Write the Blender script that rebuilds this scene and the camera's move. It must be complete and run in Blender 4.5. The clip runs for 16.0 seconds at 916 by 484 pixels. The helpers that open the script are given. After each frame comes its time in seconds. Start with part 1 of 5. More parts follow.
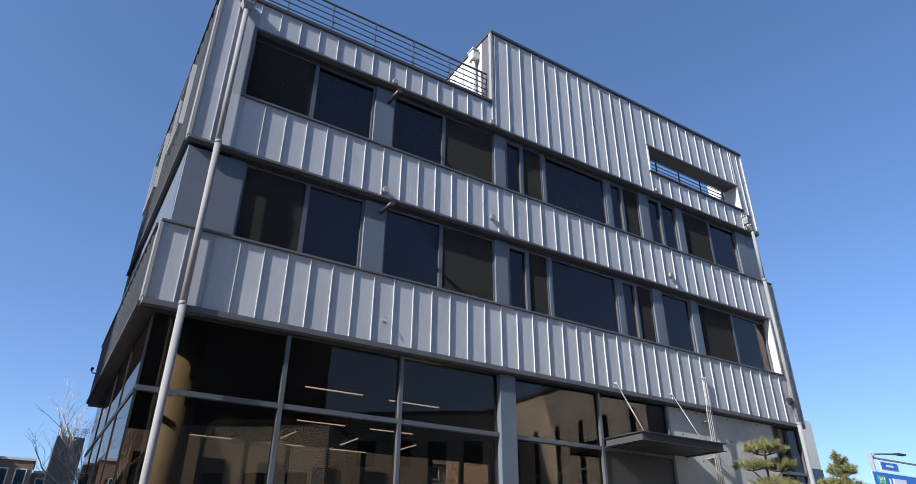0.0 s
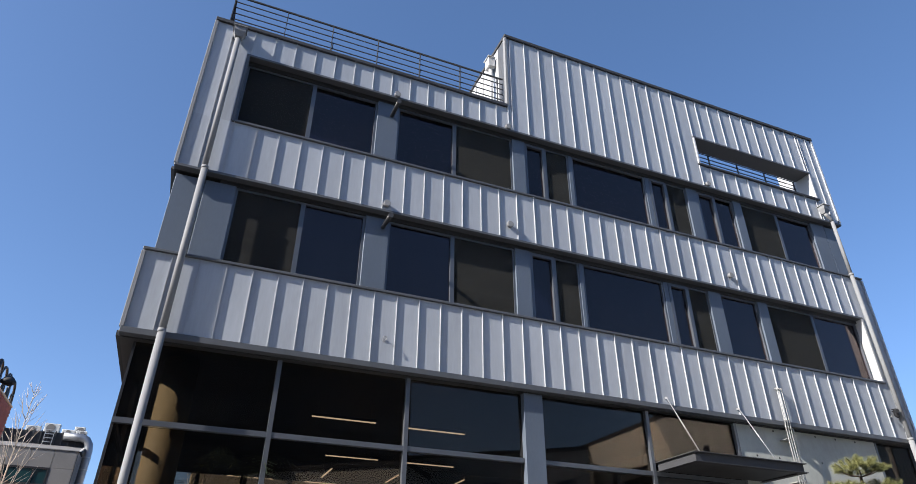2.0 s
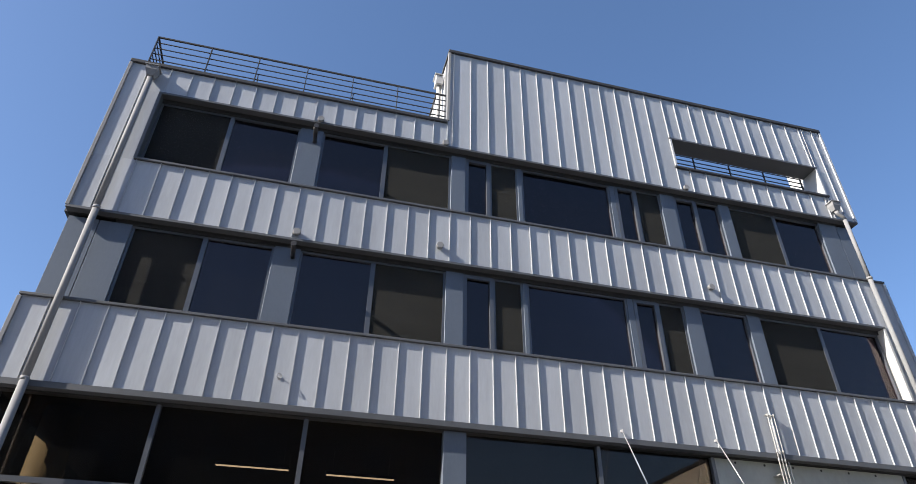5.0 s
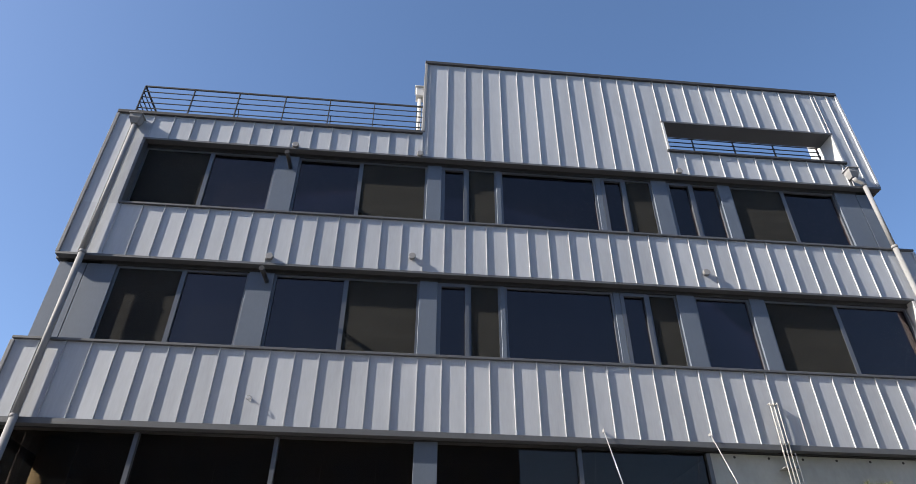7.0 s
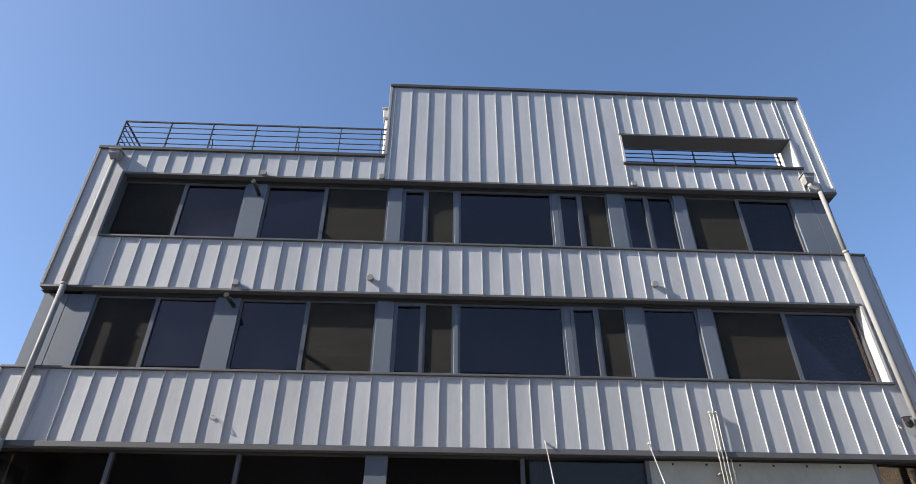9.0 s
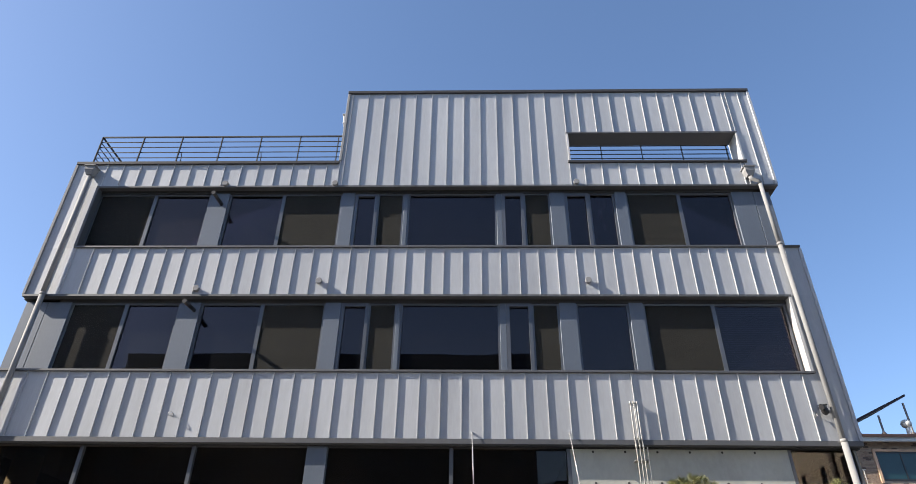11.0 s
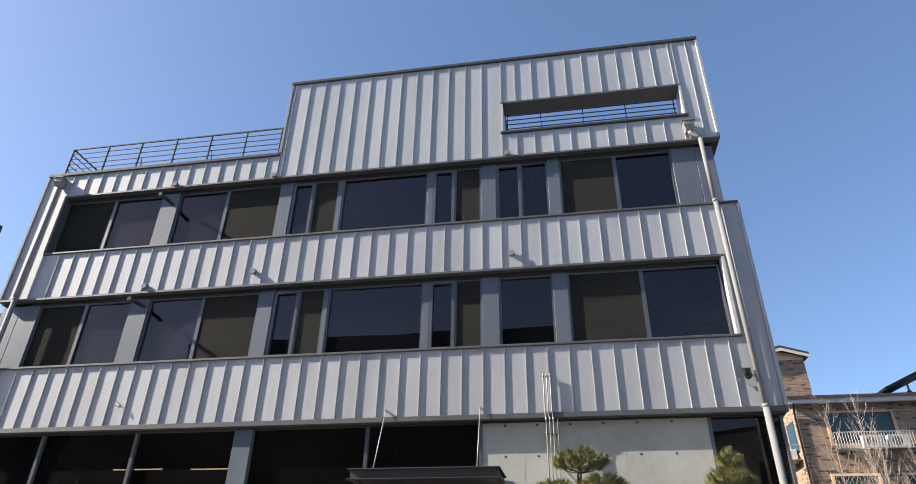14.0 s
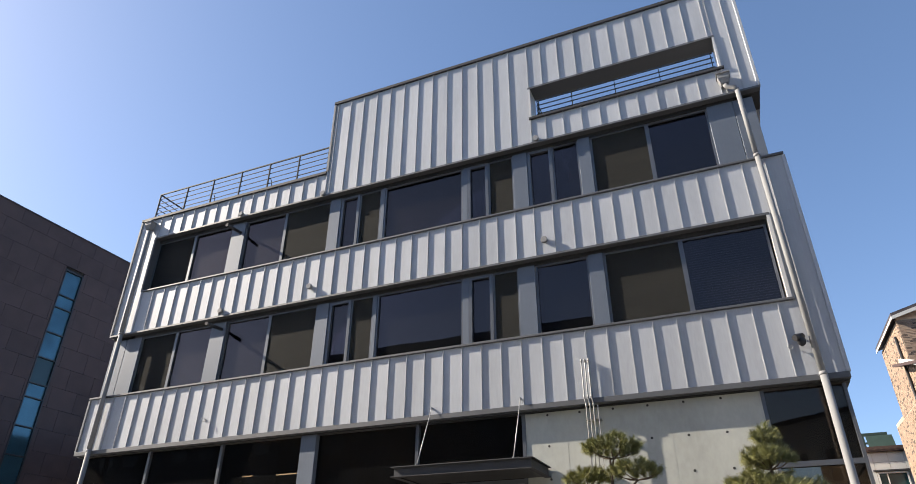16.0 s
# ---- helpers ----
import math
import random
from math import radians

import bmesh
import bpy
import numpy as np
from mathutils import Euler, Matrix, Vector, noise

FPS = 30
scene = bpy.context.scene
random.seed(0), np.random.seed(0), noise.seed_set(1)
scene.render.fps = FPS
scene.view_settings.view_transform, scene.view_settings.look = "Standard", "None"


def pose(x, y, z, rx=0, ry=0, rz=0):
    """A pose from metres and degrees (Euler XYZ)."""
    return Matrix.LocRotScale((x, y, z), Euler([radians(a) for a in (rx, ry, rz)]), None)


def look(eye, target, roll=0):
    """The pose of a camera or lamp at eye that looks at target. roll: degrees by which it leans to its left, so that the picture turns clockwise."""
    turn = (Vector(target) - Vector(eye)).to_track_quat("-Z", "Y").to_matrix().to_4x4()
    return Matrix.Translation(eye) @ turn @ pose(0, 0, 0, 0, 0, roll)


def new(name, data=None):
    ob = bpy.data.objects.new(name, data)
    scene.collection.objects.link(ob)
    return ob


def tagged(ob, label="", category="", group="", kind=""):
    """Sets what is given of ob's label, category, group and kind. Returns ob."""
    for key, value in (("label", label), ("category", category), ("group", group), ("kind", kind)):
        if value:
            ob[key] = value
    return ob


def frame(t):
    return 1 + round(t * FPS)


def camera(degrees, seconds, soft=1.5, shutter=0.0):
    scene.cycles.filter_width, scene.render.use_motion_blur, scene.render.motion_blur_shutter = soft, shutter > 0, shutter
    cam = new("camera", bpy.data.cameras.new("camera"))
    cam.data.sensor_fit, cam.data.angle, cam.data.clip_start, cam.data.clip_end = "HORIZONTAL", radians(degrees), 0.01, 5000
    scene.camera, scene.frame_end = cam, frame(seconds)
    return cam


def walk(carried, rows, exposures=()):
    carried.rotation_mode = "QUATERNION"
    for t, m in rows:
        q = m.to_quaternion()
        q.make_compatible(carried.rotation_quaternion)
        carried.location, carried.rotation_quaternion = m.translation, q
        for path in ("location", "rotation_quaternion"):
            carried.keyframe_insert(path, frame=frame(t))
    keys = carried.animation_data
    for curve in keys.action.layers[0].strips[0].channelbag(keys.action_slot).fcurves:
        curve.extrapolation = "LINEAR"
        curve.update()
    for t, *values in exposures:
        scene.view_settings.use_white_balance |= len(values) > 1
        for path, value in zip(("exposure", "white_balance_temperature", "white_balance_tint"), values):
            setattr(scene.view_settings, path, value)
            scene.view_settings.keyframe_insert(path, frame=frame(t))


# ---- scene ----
cam = camera(71.47, 16.0, soft=0.55)
EXPOSURES = [(0, 1.72, 5700, 10), (3.5, 1.93, 5950, 10), (7, 1.97, 6200, 10), (9, 2.08, 6300, 10), (12.5, 2.14, 6400, 10), (16, 2.09, 6550, 10)]
PATH = [
    (0, (0.166, 0.149, 1.546), (1.115, 1.653, 2.460), 0.46),
    (0.5, (0.752, 0.142, 1.439), (1.620, 1.677, 2.381), 0.77),
    (1, (1.310, 0.152, 1.384), (2.102, 1.709, 2.357), 0.83),
    (1.5, (1.813, 0.222, 1.398), (2.522, 1.803, 2.397), 0.72),
    (2, (2.258, 0.313, 1.473), (2.908, 1.904, 2.496), 0.48),
    (2.5, (2.642, 0.379, 1.577), (3.257, 1.968, 2.625), 0.17),
    (3, (3.092, 0.454, 1.664), (3.673, 2.042, 2.731), 0.07),
    (3.5, (3.587, 0.413, 1.714), (4.146, 1.999, 2.797), 0.34),
    (4, (4.177, 0.386, 1.749), (4.691, 1.977, 2.848), 0.67),
    (6.5, (7.127, 0.269, 1.777), (7.336, 1.893, 2.925), 0.65),
    (7, (7.545, 0.051, 1.782), (7.692, 1.681, 2.931), 0.43),
    (7.5, (7.858, -0.090, 1.838), (7.964, 1.537, 2.997), 0.23),
    (8, (8.173, -0.254, 1.897), (8.258, 1.374, 3.055), 0.27),
    (8.5, (8.544, -0.563, 1.906), (8.621, 1.071, 3.057), 0.31),
    (9, (8.973, -0.923, 1.903), (9.035, 0.728, 3.029), 0.31),
    (11.5, (11.530, -1.955, 1.953), (11.451, -0.255, 3.003), 0.79),
    (12, (12.063, -1.924, 1.982), (11.957, -0.213, 3.013), 0.65),
    (12.5, (12.670, -1.870, 2.016), (12.546, -0.154, 3.035), 0.46),
    (13, (13.309, -1.814, 2.032), (13.137, -0.096, 3.042), 0.68),
    (13.5, (13.951, -1.750, 2.043), (13.720, -0.036, 3.047), 0.94),
    (14, (14.527, -1.635, 2.049), (14.221, 0.072, 3.044), 0.97),
    (14.5, (15.065, -1.490, 2.042), (14.662, 0.202, 3.029), 0.78),
    (15, (15.566, -1.364, 2.034), (15.056, 0.303, 3.015), 0.56),
    (15.5, (16.029, -1.205, 2.046), (15.426, 0.433, 3.024), 0.34),
    (16, (16.508, -1.113, 2.059), (15.818, 0.491, 3.035), 0.23),
]
walk(cam, [(t, look(eye, target, roll)) for t, eye, target, roll in PATH], exposures=EXPOSURES)

# ---- world and sun ----
SUN = Vector((-4.0, -0.8, 2.5)).normalized()
world = bpy.data.worlds.new("sky")
scene.world = world
world.use_nodes = True
wn = world.node_tree.nodes
sky = wn.new("ShaderNodeTexSky")
sky.sky_type = "NISHITA"
sky.sun_disc = False
sky.sun_elevation = math.asin(SUN.z)
sky.sun_rotation = math.atan2(SUN.x, SUN.y)
sky.air_density, sky.dust_density, sky.ozone_density = 0.7, 0.7, 2.2
hue, soft_range = wn.new("ShaderNodeHueSaturation"), wn.new("ShaderNodeGamma")
hue.inputs["Hue"].default_value, hue.inputs["Saturation"].default_value = 0.503, 1.13
soft_range.inputs["Gamma"].default_value = 0.81
world.node_tree.links.new(sky.outputs[0], soft_range.inputs[0])
world.node_tree.links.new(soft_range.outputs[0], hue.inputs["Color"])
world.node_tree.links.new(hue.outputs[0], wn["Background"].inputs[0])
wn["Background"].inputs[1].default_value = 0.074
sun = new("sun", bpy.data.lights.new("sun", "SUN"))
sun.data.energy, sun.data.angle, sun.data.color = 3.1, radians(0.53), (1.0, 0.885, 0.74)
sun.matrix_world = look((-40, -10, 40), Vector((-40, -10, 40)) - SUN)


# ---- materials ----
def mat(name, colour, rough=0.6, metal=0.0, vary=0.12, scale=1.5, stretch=(1, 1, 1), bump=0.0, fine=40.0, random_tone=0.0, spec=0.5):
    """A surface with cloudy variation at two scales, a fine relief and, where asked, a tone of its own for each piece."""
    m = bpy.data.materials.new(name)
    m.use_nodes = True
    nt = m.node_tree
    n, l = nt.nodes, nt.links
    b = n["Principled BSDF"]
    b.inputs["Metallic"].default_value = metal
    b.inputs["Specular IOR Level"].default_value = spec
    tc = n.new("ShaderNodeTexCoord")
    mp = n.new("ShaderNodeMapping")
    mp.inputs["Scale"].default_value = stretch
    l.new(tc.outputs["Object"], mp.inputs[0])
    info = n.new("ShaderNodeObjectInfo")
    shift = n.new("ShaderNodeVectorMath")
    shift.operation = "MULTIPLY_ADD"
    l.new(info.outputs["Location"], shift.inputs[0])
    shift.inputs[1].default_value = (1, 1, 1)
    l.new(mp.outputs[0], shift.inputs[2])
    big = n.new("ShaderNodeTexNoise")
    big.inputs["Scale"].default_value, big.inputs["Detail"].default_value = scale, 4
    l.new(shift.outputs[0], big.inputs["Vector"])
    small = n.new("ShaderNodeTexNoise")
    small.inputs["Scale"].default_value, small.inputs["Detail"].default_value = fine, 3
    l.new(shift.outputs[0], small.inputs["Vector"])
    add = n.new("ShaderNodeMath")
    add.operation = "MULTIPLY_ADD"
    l.new(small.outputs[0], add.inputs[0])
    add.inputs[1].default_value = 0.45
    l.new(big.outputs[0], add.inputs[2])
    rnd = n.new("ShaderNodeMath")
    rnd.operation = "MULTIPLY_ADD"
    l.new(info.outputs["Random"], rnd.inputs[0])
    rnd.inputs[1].default_value = random_tone
    l.new(add.outputs[0], rnd.inputs[2])
    rng = n.new("ShaderNodeMapRange")
    l.new(rnd.outputs[0], rng.inputs[0])
    rng.inputs[1].default_value, rng.inputs[2].default_value = 0.45, 1.0 + random_tone
    rng.inputs[3].default_value, rng.inputs[4].default_value = 1 - vary, 1 + vary
    mul = n.new("ShaderNodeVectorMath")
    mul.operation = "SCALE"
    mul.inputs[0].default_value = colour
    l.new(rng.outputs[0], mul.inputs["Scale"])
    l.new(mul.outputs[0], b.inputs["Base Color"])
    rr = n.new("ShaderNodeMapRange")
    l.new(big.outputs[0], rr.inputs[0])
    rr.inputs[3].default_value, rr.inputs[4].default_value = max(0.02, rough - 0.1), min(1, rough + 0.1)
    l.new(rr.outputs[0], b.inputs["Roughness"])
    if bump:
        bp = n.new("ShaderNodeBump")
        bp.inputs["Strength"].default_value, bp.inputs["Distance"].default_value = 0.6, bump
        l.new(add.outputs[0], bp.inputs["Height"])
        l.new(bp.outputs[0], b.inputs["Normal"])
    return m


def glass(name, tint, ior=1.5, wave=0.0, sheen=(0.9, 0.86, 0.86), film=0.004):
    """Tinted architectural glass: a mirror by Fresnel over a dark see-through pane."""
    m = bpy.data.materials.new(name)
    m.use_nodes = True
    n, l = m.node_tree.nodes, m.node_tree.links
    n.remove(n["Principled BSDF"])
    tr, gl, mx, fr = n.new("ShaderNodeBsdfTransparent"), n.new("ShaderNodeBsdfGlossy"), n.new("ShaderNodeMixShader"), n.new("ShaderNodeFresnel")
    tr.inputs[0].default_value = (*tint, 1)
    gl.inputs["Roughness"].default_value = 0.004
    gl.inputs[0].default_value = (*sheen, 1)
    fr.inputs[0].default_value = ior
    if wave:
        tc, tx, bp = n.new("ShaderNodeTexCoord"), n.new("ShaderNodeTexNoise"), n.new("ShaderNodeBump")
        tx.inputs["Scale"].default_value, tx.inputs["Detail"].default_value = 0.9, 0
        bp.inputs["Distance"].default_value, bp.inputs["Strength"].default_value = wave, 0.5
        l.new(tc.outputs["Object"], tx.inputs["Vector"])
        l.new(tx.outputs[0], bp.inputs["Height"])
        l.new(bp.outputs[0], gl.inputs["Normal"])
    l.new(fr.outputs[0], mx.inputs[0])
    l.new(tr.outputs[0], mx.inputs[1])
    l.new(gl.outputs[0], mx.inputs[2])
    dust, top = n.new("ShaderNodeBsdfGlossy"), n.new("ShaderNodeMixShader")
    dust.inputs["Roughness"].default_value = 0.5
    dust.inputs[0].default_value = (0.58, 0.64, 0.70, 1)
    top.inputs[0].default_value = film
    l.new(mx.outputs[0], top.inputs[1])
    l.new(dust.outputs[0], top.inputs[2])
    l.new(top.outputs[0], n["Material Output"].inputs[0])
    return m


def mesh_cloth(name, colour, cover):
    """A woven screen: threads that catch the light, with gaps too small to see."""
    m = bpy.data.materials.new(name)
    m.use_nodes = True
    n, l = m.node_tree.nodes, m.node_tree.links
    b, tr, mx = n["Principled BSDF"], n.new("ShaderNodeBsdfTransparent"), n.new("ShaderNodeMixShader")
    tc, tx, mp, ramp = n.new("ShaderNodeTexCoord"), n.new("ShaderNodeTexNoise"), n.new("ShaderNodeMapping"), n.new("ShaderNodeMapRange")
    mp.inputs["Scale"].default_value = (0.35, 1, 9.0)
    tx.inputs["Scale"].default_value, tx.inputs["Detail"].default_value, tx.inputs["Distortion"].default_value = 1.6, 3, 0.8
    l.new(tc.outputs["Object"], mp.inputs[0])
    l.new(mp.outputs[0], tx.inputs["Vector"])
    l.new(tx.outputs[0], ramp.inputs[0])
    # lit and shaded creases of the cloth, painted as level streaks of tone
    ramp.inputs[3].default_value, ramp.inputs[4].default_value = 0.35, 1.65
    mul = n.new("ShaderNodeVectorMath")
    mul.operation = "SCALE"
    mul.inputs[0].default_value = colour
    l.new(ramp.outputs[0], mul.inputs["Scale"])
    l.new(mul.outputs[0], b.inputs["Base Color"])
    b.inputs["Roughness"].default_value = 0.9
    b.inputs["Specular IOR Level"].default_value = 0.1
    mx.inputs[0].default_value = cover
    l.new(tr.outputs[0], mx.inputs[1])
    l.new(b.outputs[0], mx.inputs[2])
    l.new(mx.outputs[0], n["Material Output"].inputs[0])
    return m


def lamp_mat(name, colour, power):
    m = bpy.data.materials.new(name)
    m.use_nodes = True
    b = m.node_tree.nodes["Principled BSDF"]
    b.inputs["Base Color"].default_value = (*colour, 1)
    b.inputs["Emission Color"].default_value = (*colour, 1)
    b.inputs["Emission Strength"].default_value = power
    return m


ZINC = mat("zinc_sheet", (0.36, 0.378, 0.406), 0.56, 0.14, 0.16, 1.1, (2.2, 2.2, 0.35), 0.0006, 14, 0.25, 0.28)
SEAM = mat("zinc_seam_fold", (0.36, 0.37, 0.385), 0.55, 0.08, 0.12, 1.3, (2.2, 2.2, 0.45), 0.0, 26, 0.1, 0.3)
# ZINC again for the left flank, the alley's shade put into its colour
FLANK_ZINC = mat("shaded_zinc_sheet", (0.11, 0.117, 0.13), 0.6, 0.03, 0.24, 1.3, (2.2, 2.2, 0.45), 0.002, 26, 0.25, 0.28)
TRIM = mat("folded_zinc_trim", (0.078, 0.082, 0.089), 0.5, 0.08, 0.08, 1.5, (0.4, 1, 1), 0.0008, 30)
COVER = mat("column_cover_aluminium", (0.105, 0.126, 0.16), 0.5, 0.15, 0.12, 1.2, (1, 1, 0.4), 0.001, 30, 0.1, 0.25)
FRAME = mat("window_frame_grey", (0.0975, 0.106, 0.121), 0.36, 0.35, 0.06, 2, (1, 1, 1), 0.0, 40)
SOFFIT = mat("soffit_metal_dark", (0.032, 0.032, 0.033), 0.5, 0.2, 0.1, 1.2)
RAIL = mat("painted_steel_dark_grey", (0.045, 0.046, 0.05), 0.65, 0.0, 0.1, 4, (1, 1, 1), 0, 40, 0, 0.25)
PIPE = mat("downpipe_grey", (0.215, 0.217, 0.221), 0.65, 0.0, 0.12, 1.4, (1, 1, 0.4), 0.0006, 30, 0, 0.15)
WHITE = mat("white_sheet", (0.456, 0.456, 0.452), 0.4, 0.1, 0.05, 1.5, (1, 1, 0.4), 0.002, 20)
CONCRETE = mat("fair_faced_concrete", (0.362, 0.372, 0.342), 0.8, 0, 0.16, 0.7, (1.2, 1, 0.7), 0.001, 10)
HOLE = mat("shadowed_hole", (0.03, 0.03, 0.03), 0.9)
INSIDE = mat("room_paint", (0.22, 0.22, 0.22), 0.8, 0, 0.1, 0.8)
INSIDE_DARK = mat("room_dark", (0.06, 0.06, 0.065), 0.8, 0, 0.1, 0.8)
TAN = mat("tan_column_plaster", (0.29, 0.238, 0.14), 0.7, 0, 0.08, 2.0)
BLIND = mat("grey_blind", (0.5, 0.51, 0.55), 0.8, 0, 0.05, 2.0, (1, 1, 0.2))
GLASS = glass("tinted_glass", (0.27, 0.26, 0.29), 1.58, 0.003, (0.95, 0.79, 0.77), 0.006)
SHOP_GLASS = glass("shopfront_glass", (0.42, 0.39, 0.35), 1.50, 0.001, (0.82, 0.72, 0.64))
SCREEN = mesh_cloth("insect_screen", (0.031, 0.031, 0.0283), 0.85)
SCREEN_DARK = mesh_cloth("dark_insect_screen", (0.028, 0.0278, 0.026), 0.8)
STREET_GLASS = mat("dark_street_glass", (0.015, 0.016, 0.018), 0.12, 0, 0.2, 0.7)
CONDUIT = mat("galvanised_conduit", (0.312, 0.308, 0.293), 0.5, 0.1, 0.1, 4)
STEEL = mat("stainless_rod", (0.372, 0.372, 0.372), 0.4, 0.4, 0.05, 5)
BLACK = mat("black_paint", (0.018, 0.018, 0.02), 0.4, 0, 0.1, 4)
GLOW = lamp_mat("warm_linear_light", (1.0, 0.80, 0.56), 0.75)
GRANITE = mat("dark_granite_panel", (0.074, 0.054, 0.054), 0.6, 0, 0.28, 1.3, (1, 1, 1), 0.0, 60, 0.35, 0.25)
GREYSTONE = mat("grey_stone_cladding", (0.16, 0.155, 0.15), 0.7, 0, 0.2, 0.8, (1, 1, 1), 0.002, 20, 0.3)
BRICK = mat("tan_brick", (0.572, 0.386, 0.257), 0.85, 0, 0.45, 3, (1, 1, 1), 0.003, 60, 0.9)
MORTAR = mat("mortar", (0.36, 0.30, 0.24), 0.9, 0, 0.1, 3)
REDBRICK = mat("red_brick", (0.439, 0.132, 0.0878), 0.85, 0, 0.3, 3, (1, 1, 1), 0.003, 60, 0.6)
ROOF = mat("dark_roof_edge", (0.05, 0.04, 0.04), 0.6, 0, 0.15, 3)
BEIGE = mat("beige_render", (0.638, 0.616, 0.539), 0.85, 0, 0.12, 0.5, (1, 1, 0.3))
PALE = mat("pale_render", (0.504, 0.504, 0.479), 0.85, 0, 0.1, 0.5)
DIM = mat("dark_cladding", (0.03, 0.03, 0.032), 0.75, 0, 0.15, 0.6)
ASPHALT = mat("asphalt", (0.0715, 0.0715, 0.0741), 0.85, 0, 0.25, 0.6, (1, 1, 1), 0.004, 60)
PAVING = mat("paving_stone", (0.178, 0.174, 0.171), 0.8, 0, 0.15, 0.7, (1, 1, 1), 0.003, 30, 0.3)
EARTH = mat("planting_soil", (0.09, 0.065, 0.045), 0.95, 0, 0.3, 3, (1, 1, 1), 0.02, 20)
BARK = mat("pine_bark", (0.10, 0.07, 0.05), 0.9, 0, 0.35, 8, (1, 1, 0.3), 0.01, 40)
NEEDLE = mat("pine_needles", (0.165, 0.165, 0.055), 0.6, 0, 0.45, 4, (1, 1, 1), 0.0, 15)
PALEBARK = mat("pale_bare_bark", (0.518, 0.432, 0.346), 0.85, 0, 0.25, 6)
SOLAR = mat("solar_panel", (0.012, 0.013, 0.02), 0.6, 0, 0.1, 3, (1, 1, 1), 0, 40, 0, 0.1)
SIGNBLUE = mat("road_sign_blue", (0.02, 0.14, 0.55), 0.4, 0, 0.05, 3)
SIGNGREEN = mat("road_sign_green", (0.02, 0.35, 0.18), 0.4, 0, 0.05, 3)
SIGNWHITE = mat("road_sign_white", (0.8, 0.8, 0.8), 0.4, 0, 0.04, 3)
HILL = mat("winter_wood", (0.12, 0.09, 0.075), 0.95, 0, 0.3, 0.05, (1, 1, 1), 0, 1.0)


# ---- mesh helpers ----
def box(bm, x0, x1, y0, y1, z0, z1):
    v = [bm.verts.new((x, y, z)) for z in (z0, z1) for x, y in ((x0, y0), (x1, y0), (x1, y1), (x0, y1))]
    for f in ((3, 2, 1, 0), (4, 5, 6, 7), (0, 1, 5, 4), (1, 2, 6, 5), (2, 3, 7, 6), (3, 0, 4, 7)):
        bm.faces.new([v[i] for i in f])
    return bm


def boxes(*rows):
    bm = bmesh.new()
    for r in rows:
        box(bm, *r)
    return bm


def tube(bm, pts, radii, sides=8, cap=True):
    """A round tube through the points."""
    pts = [Vector(p) for p in pts]
    if not hasattr(radii, "__len__"):
        radii = [radii] * len(pts)
    rings = []
    for i, p in enumerate(pts):
        d = (pts[min(i + 1, len(pts) - 1)] - pts[max(i - 1, 0)]).normalized()
        a = d.orthogonal().normalized() if i == 0 else (a - d * a.dot(d)).normalized()
        b = d.cross(a)
        rings.append([bm.verts.new(p + radii[i] * (math.cos(2 * math.pi * k / sides) * a + math.sin(2 * math.pi * k / sides) * b)) for k in range(sides)])
    for r, s in zip(rings, rings[1:]):
        for k in range(sides):
            f = bm.faces.new((r[k], r[(k + 1) % sides], s[(k + 1) % sides], s[k]))
            f.smooth = True
    if cap:
        bm.faces.new(rings[0][::-1])
        bm.faces.new(rings[-1])
    return bm


def data(name, bm, material, bevel=0.0):
    if bevel:
        bmesh.ops.bevel(bm, geom=bm.edges[:], offset=bevel, segments=1, affect="EDGES")
    me = bpy.data.meshes.new(name)
    bm.to_mesh(me)
    bm.free()
    me.materials.append(material)
    return me


def part(name, bm, material, parent, label="", bevel=0.0):
    ob = new(name, data(name, bm, material, bevel))
    ob.parent = parent
    if label:
        tagged(ob, label)
    return ob


def thing(name, bm, material, label, category, group="", kind="", bevel=0.0):
    return tagged(new(name, data(name, bm, material, bevel)), label, category, group, kind)


def empty(name, at, label, category, group="", kind=""):
    ob = tagged(new(name), label, category, group, kind)
    ob.location = at
    return ob


def piece(name, me, parent, at, turn=0.0):
    """A piece of a wall or floor that shares its mesh with the others."""
    ob = new(name, me)
    ob.parent = parent
    ob.location = at
    ob.rotation_euler = (0, 0, turn)
    return ob


def no_shadow(ob):
    ob.visible_shadow = False
    return ob


# ---- ground ----
thing("ground", boxes((-600, 600, -600, 600, -0.4, -0.02)), ASPHALT, "grey asphalt ground reaching the horizon", "ground", kind="structure")
pave = thing("pavement", boxes((-8, 34, 1.5, 10.3, -0.02, 0.12)), PAVING, "grey paved forecourt with a raised kerb", "pavement", kind="structure", bevel=0.02)
bed = thing("planting_bed", boxes((13.3, 18.2, 7.9, 10.3, 0.12, 0.3)), EARTH, "bare brown soil bed along the concrete wall", "planting bed", kind="structure", bevel=0.03)

# ---- the office building ----
XL, XR, F, BACK = 0.94, 18.36, 10.50, 18.6
XLT, XRT, BU = 1.02, 18.31, 17.7
G0, B1, B1T, B2, B2T, B3, PL, PR = 0.12, 5.22, 6.63, 8.34, 9.62, 11.33, 12.10, 14.52
STEP = 7.67
PITCH, SEAM0 = 0.4268, 2.235
office = empty("office_building", (0, 0, 0), "four-storey office building clad in grey standing-seam zinc", "office building")


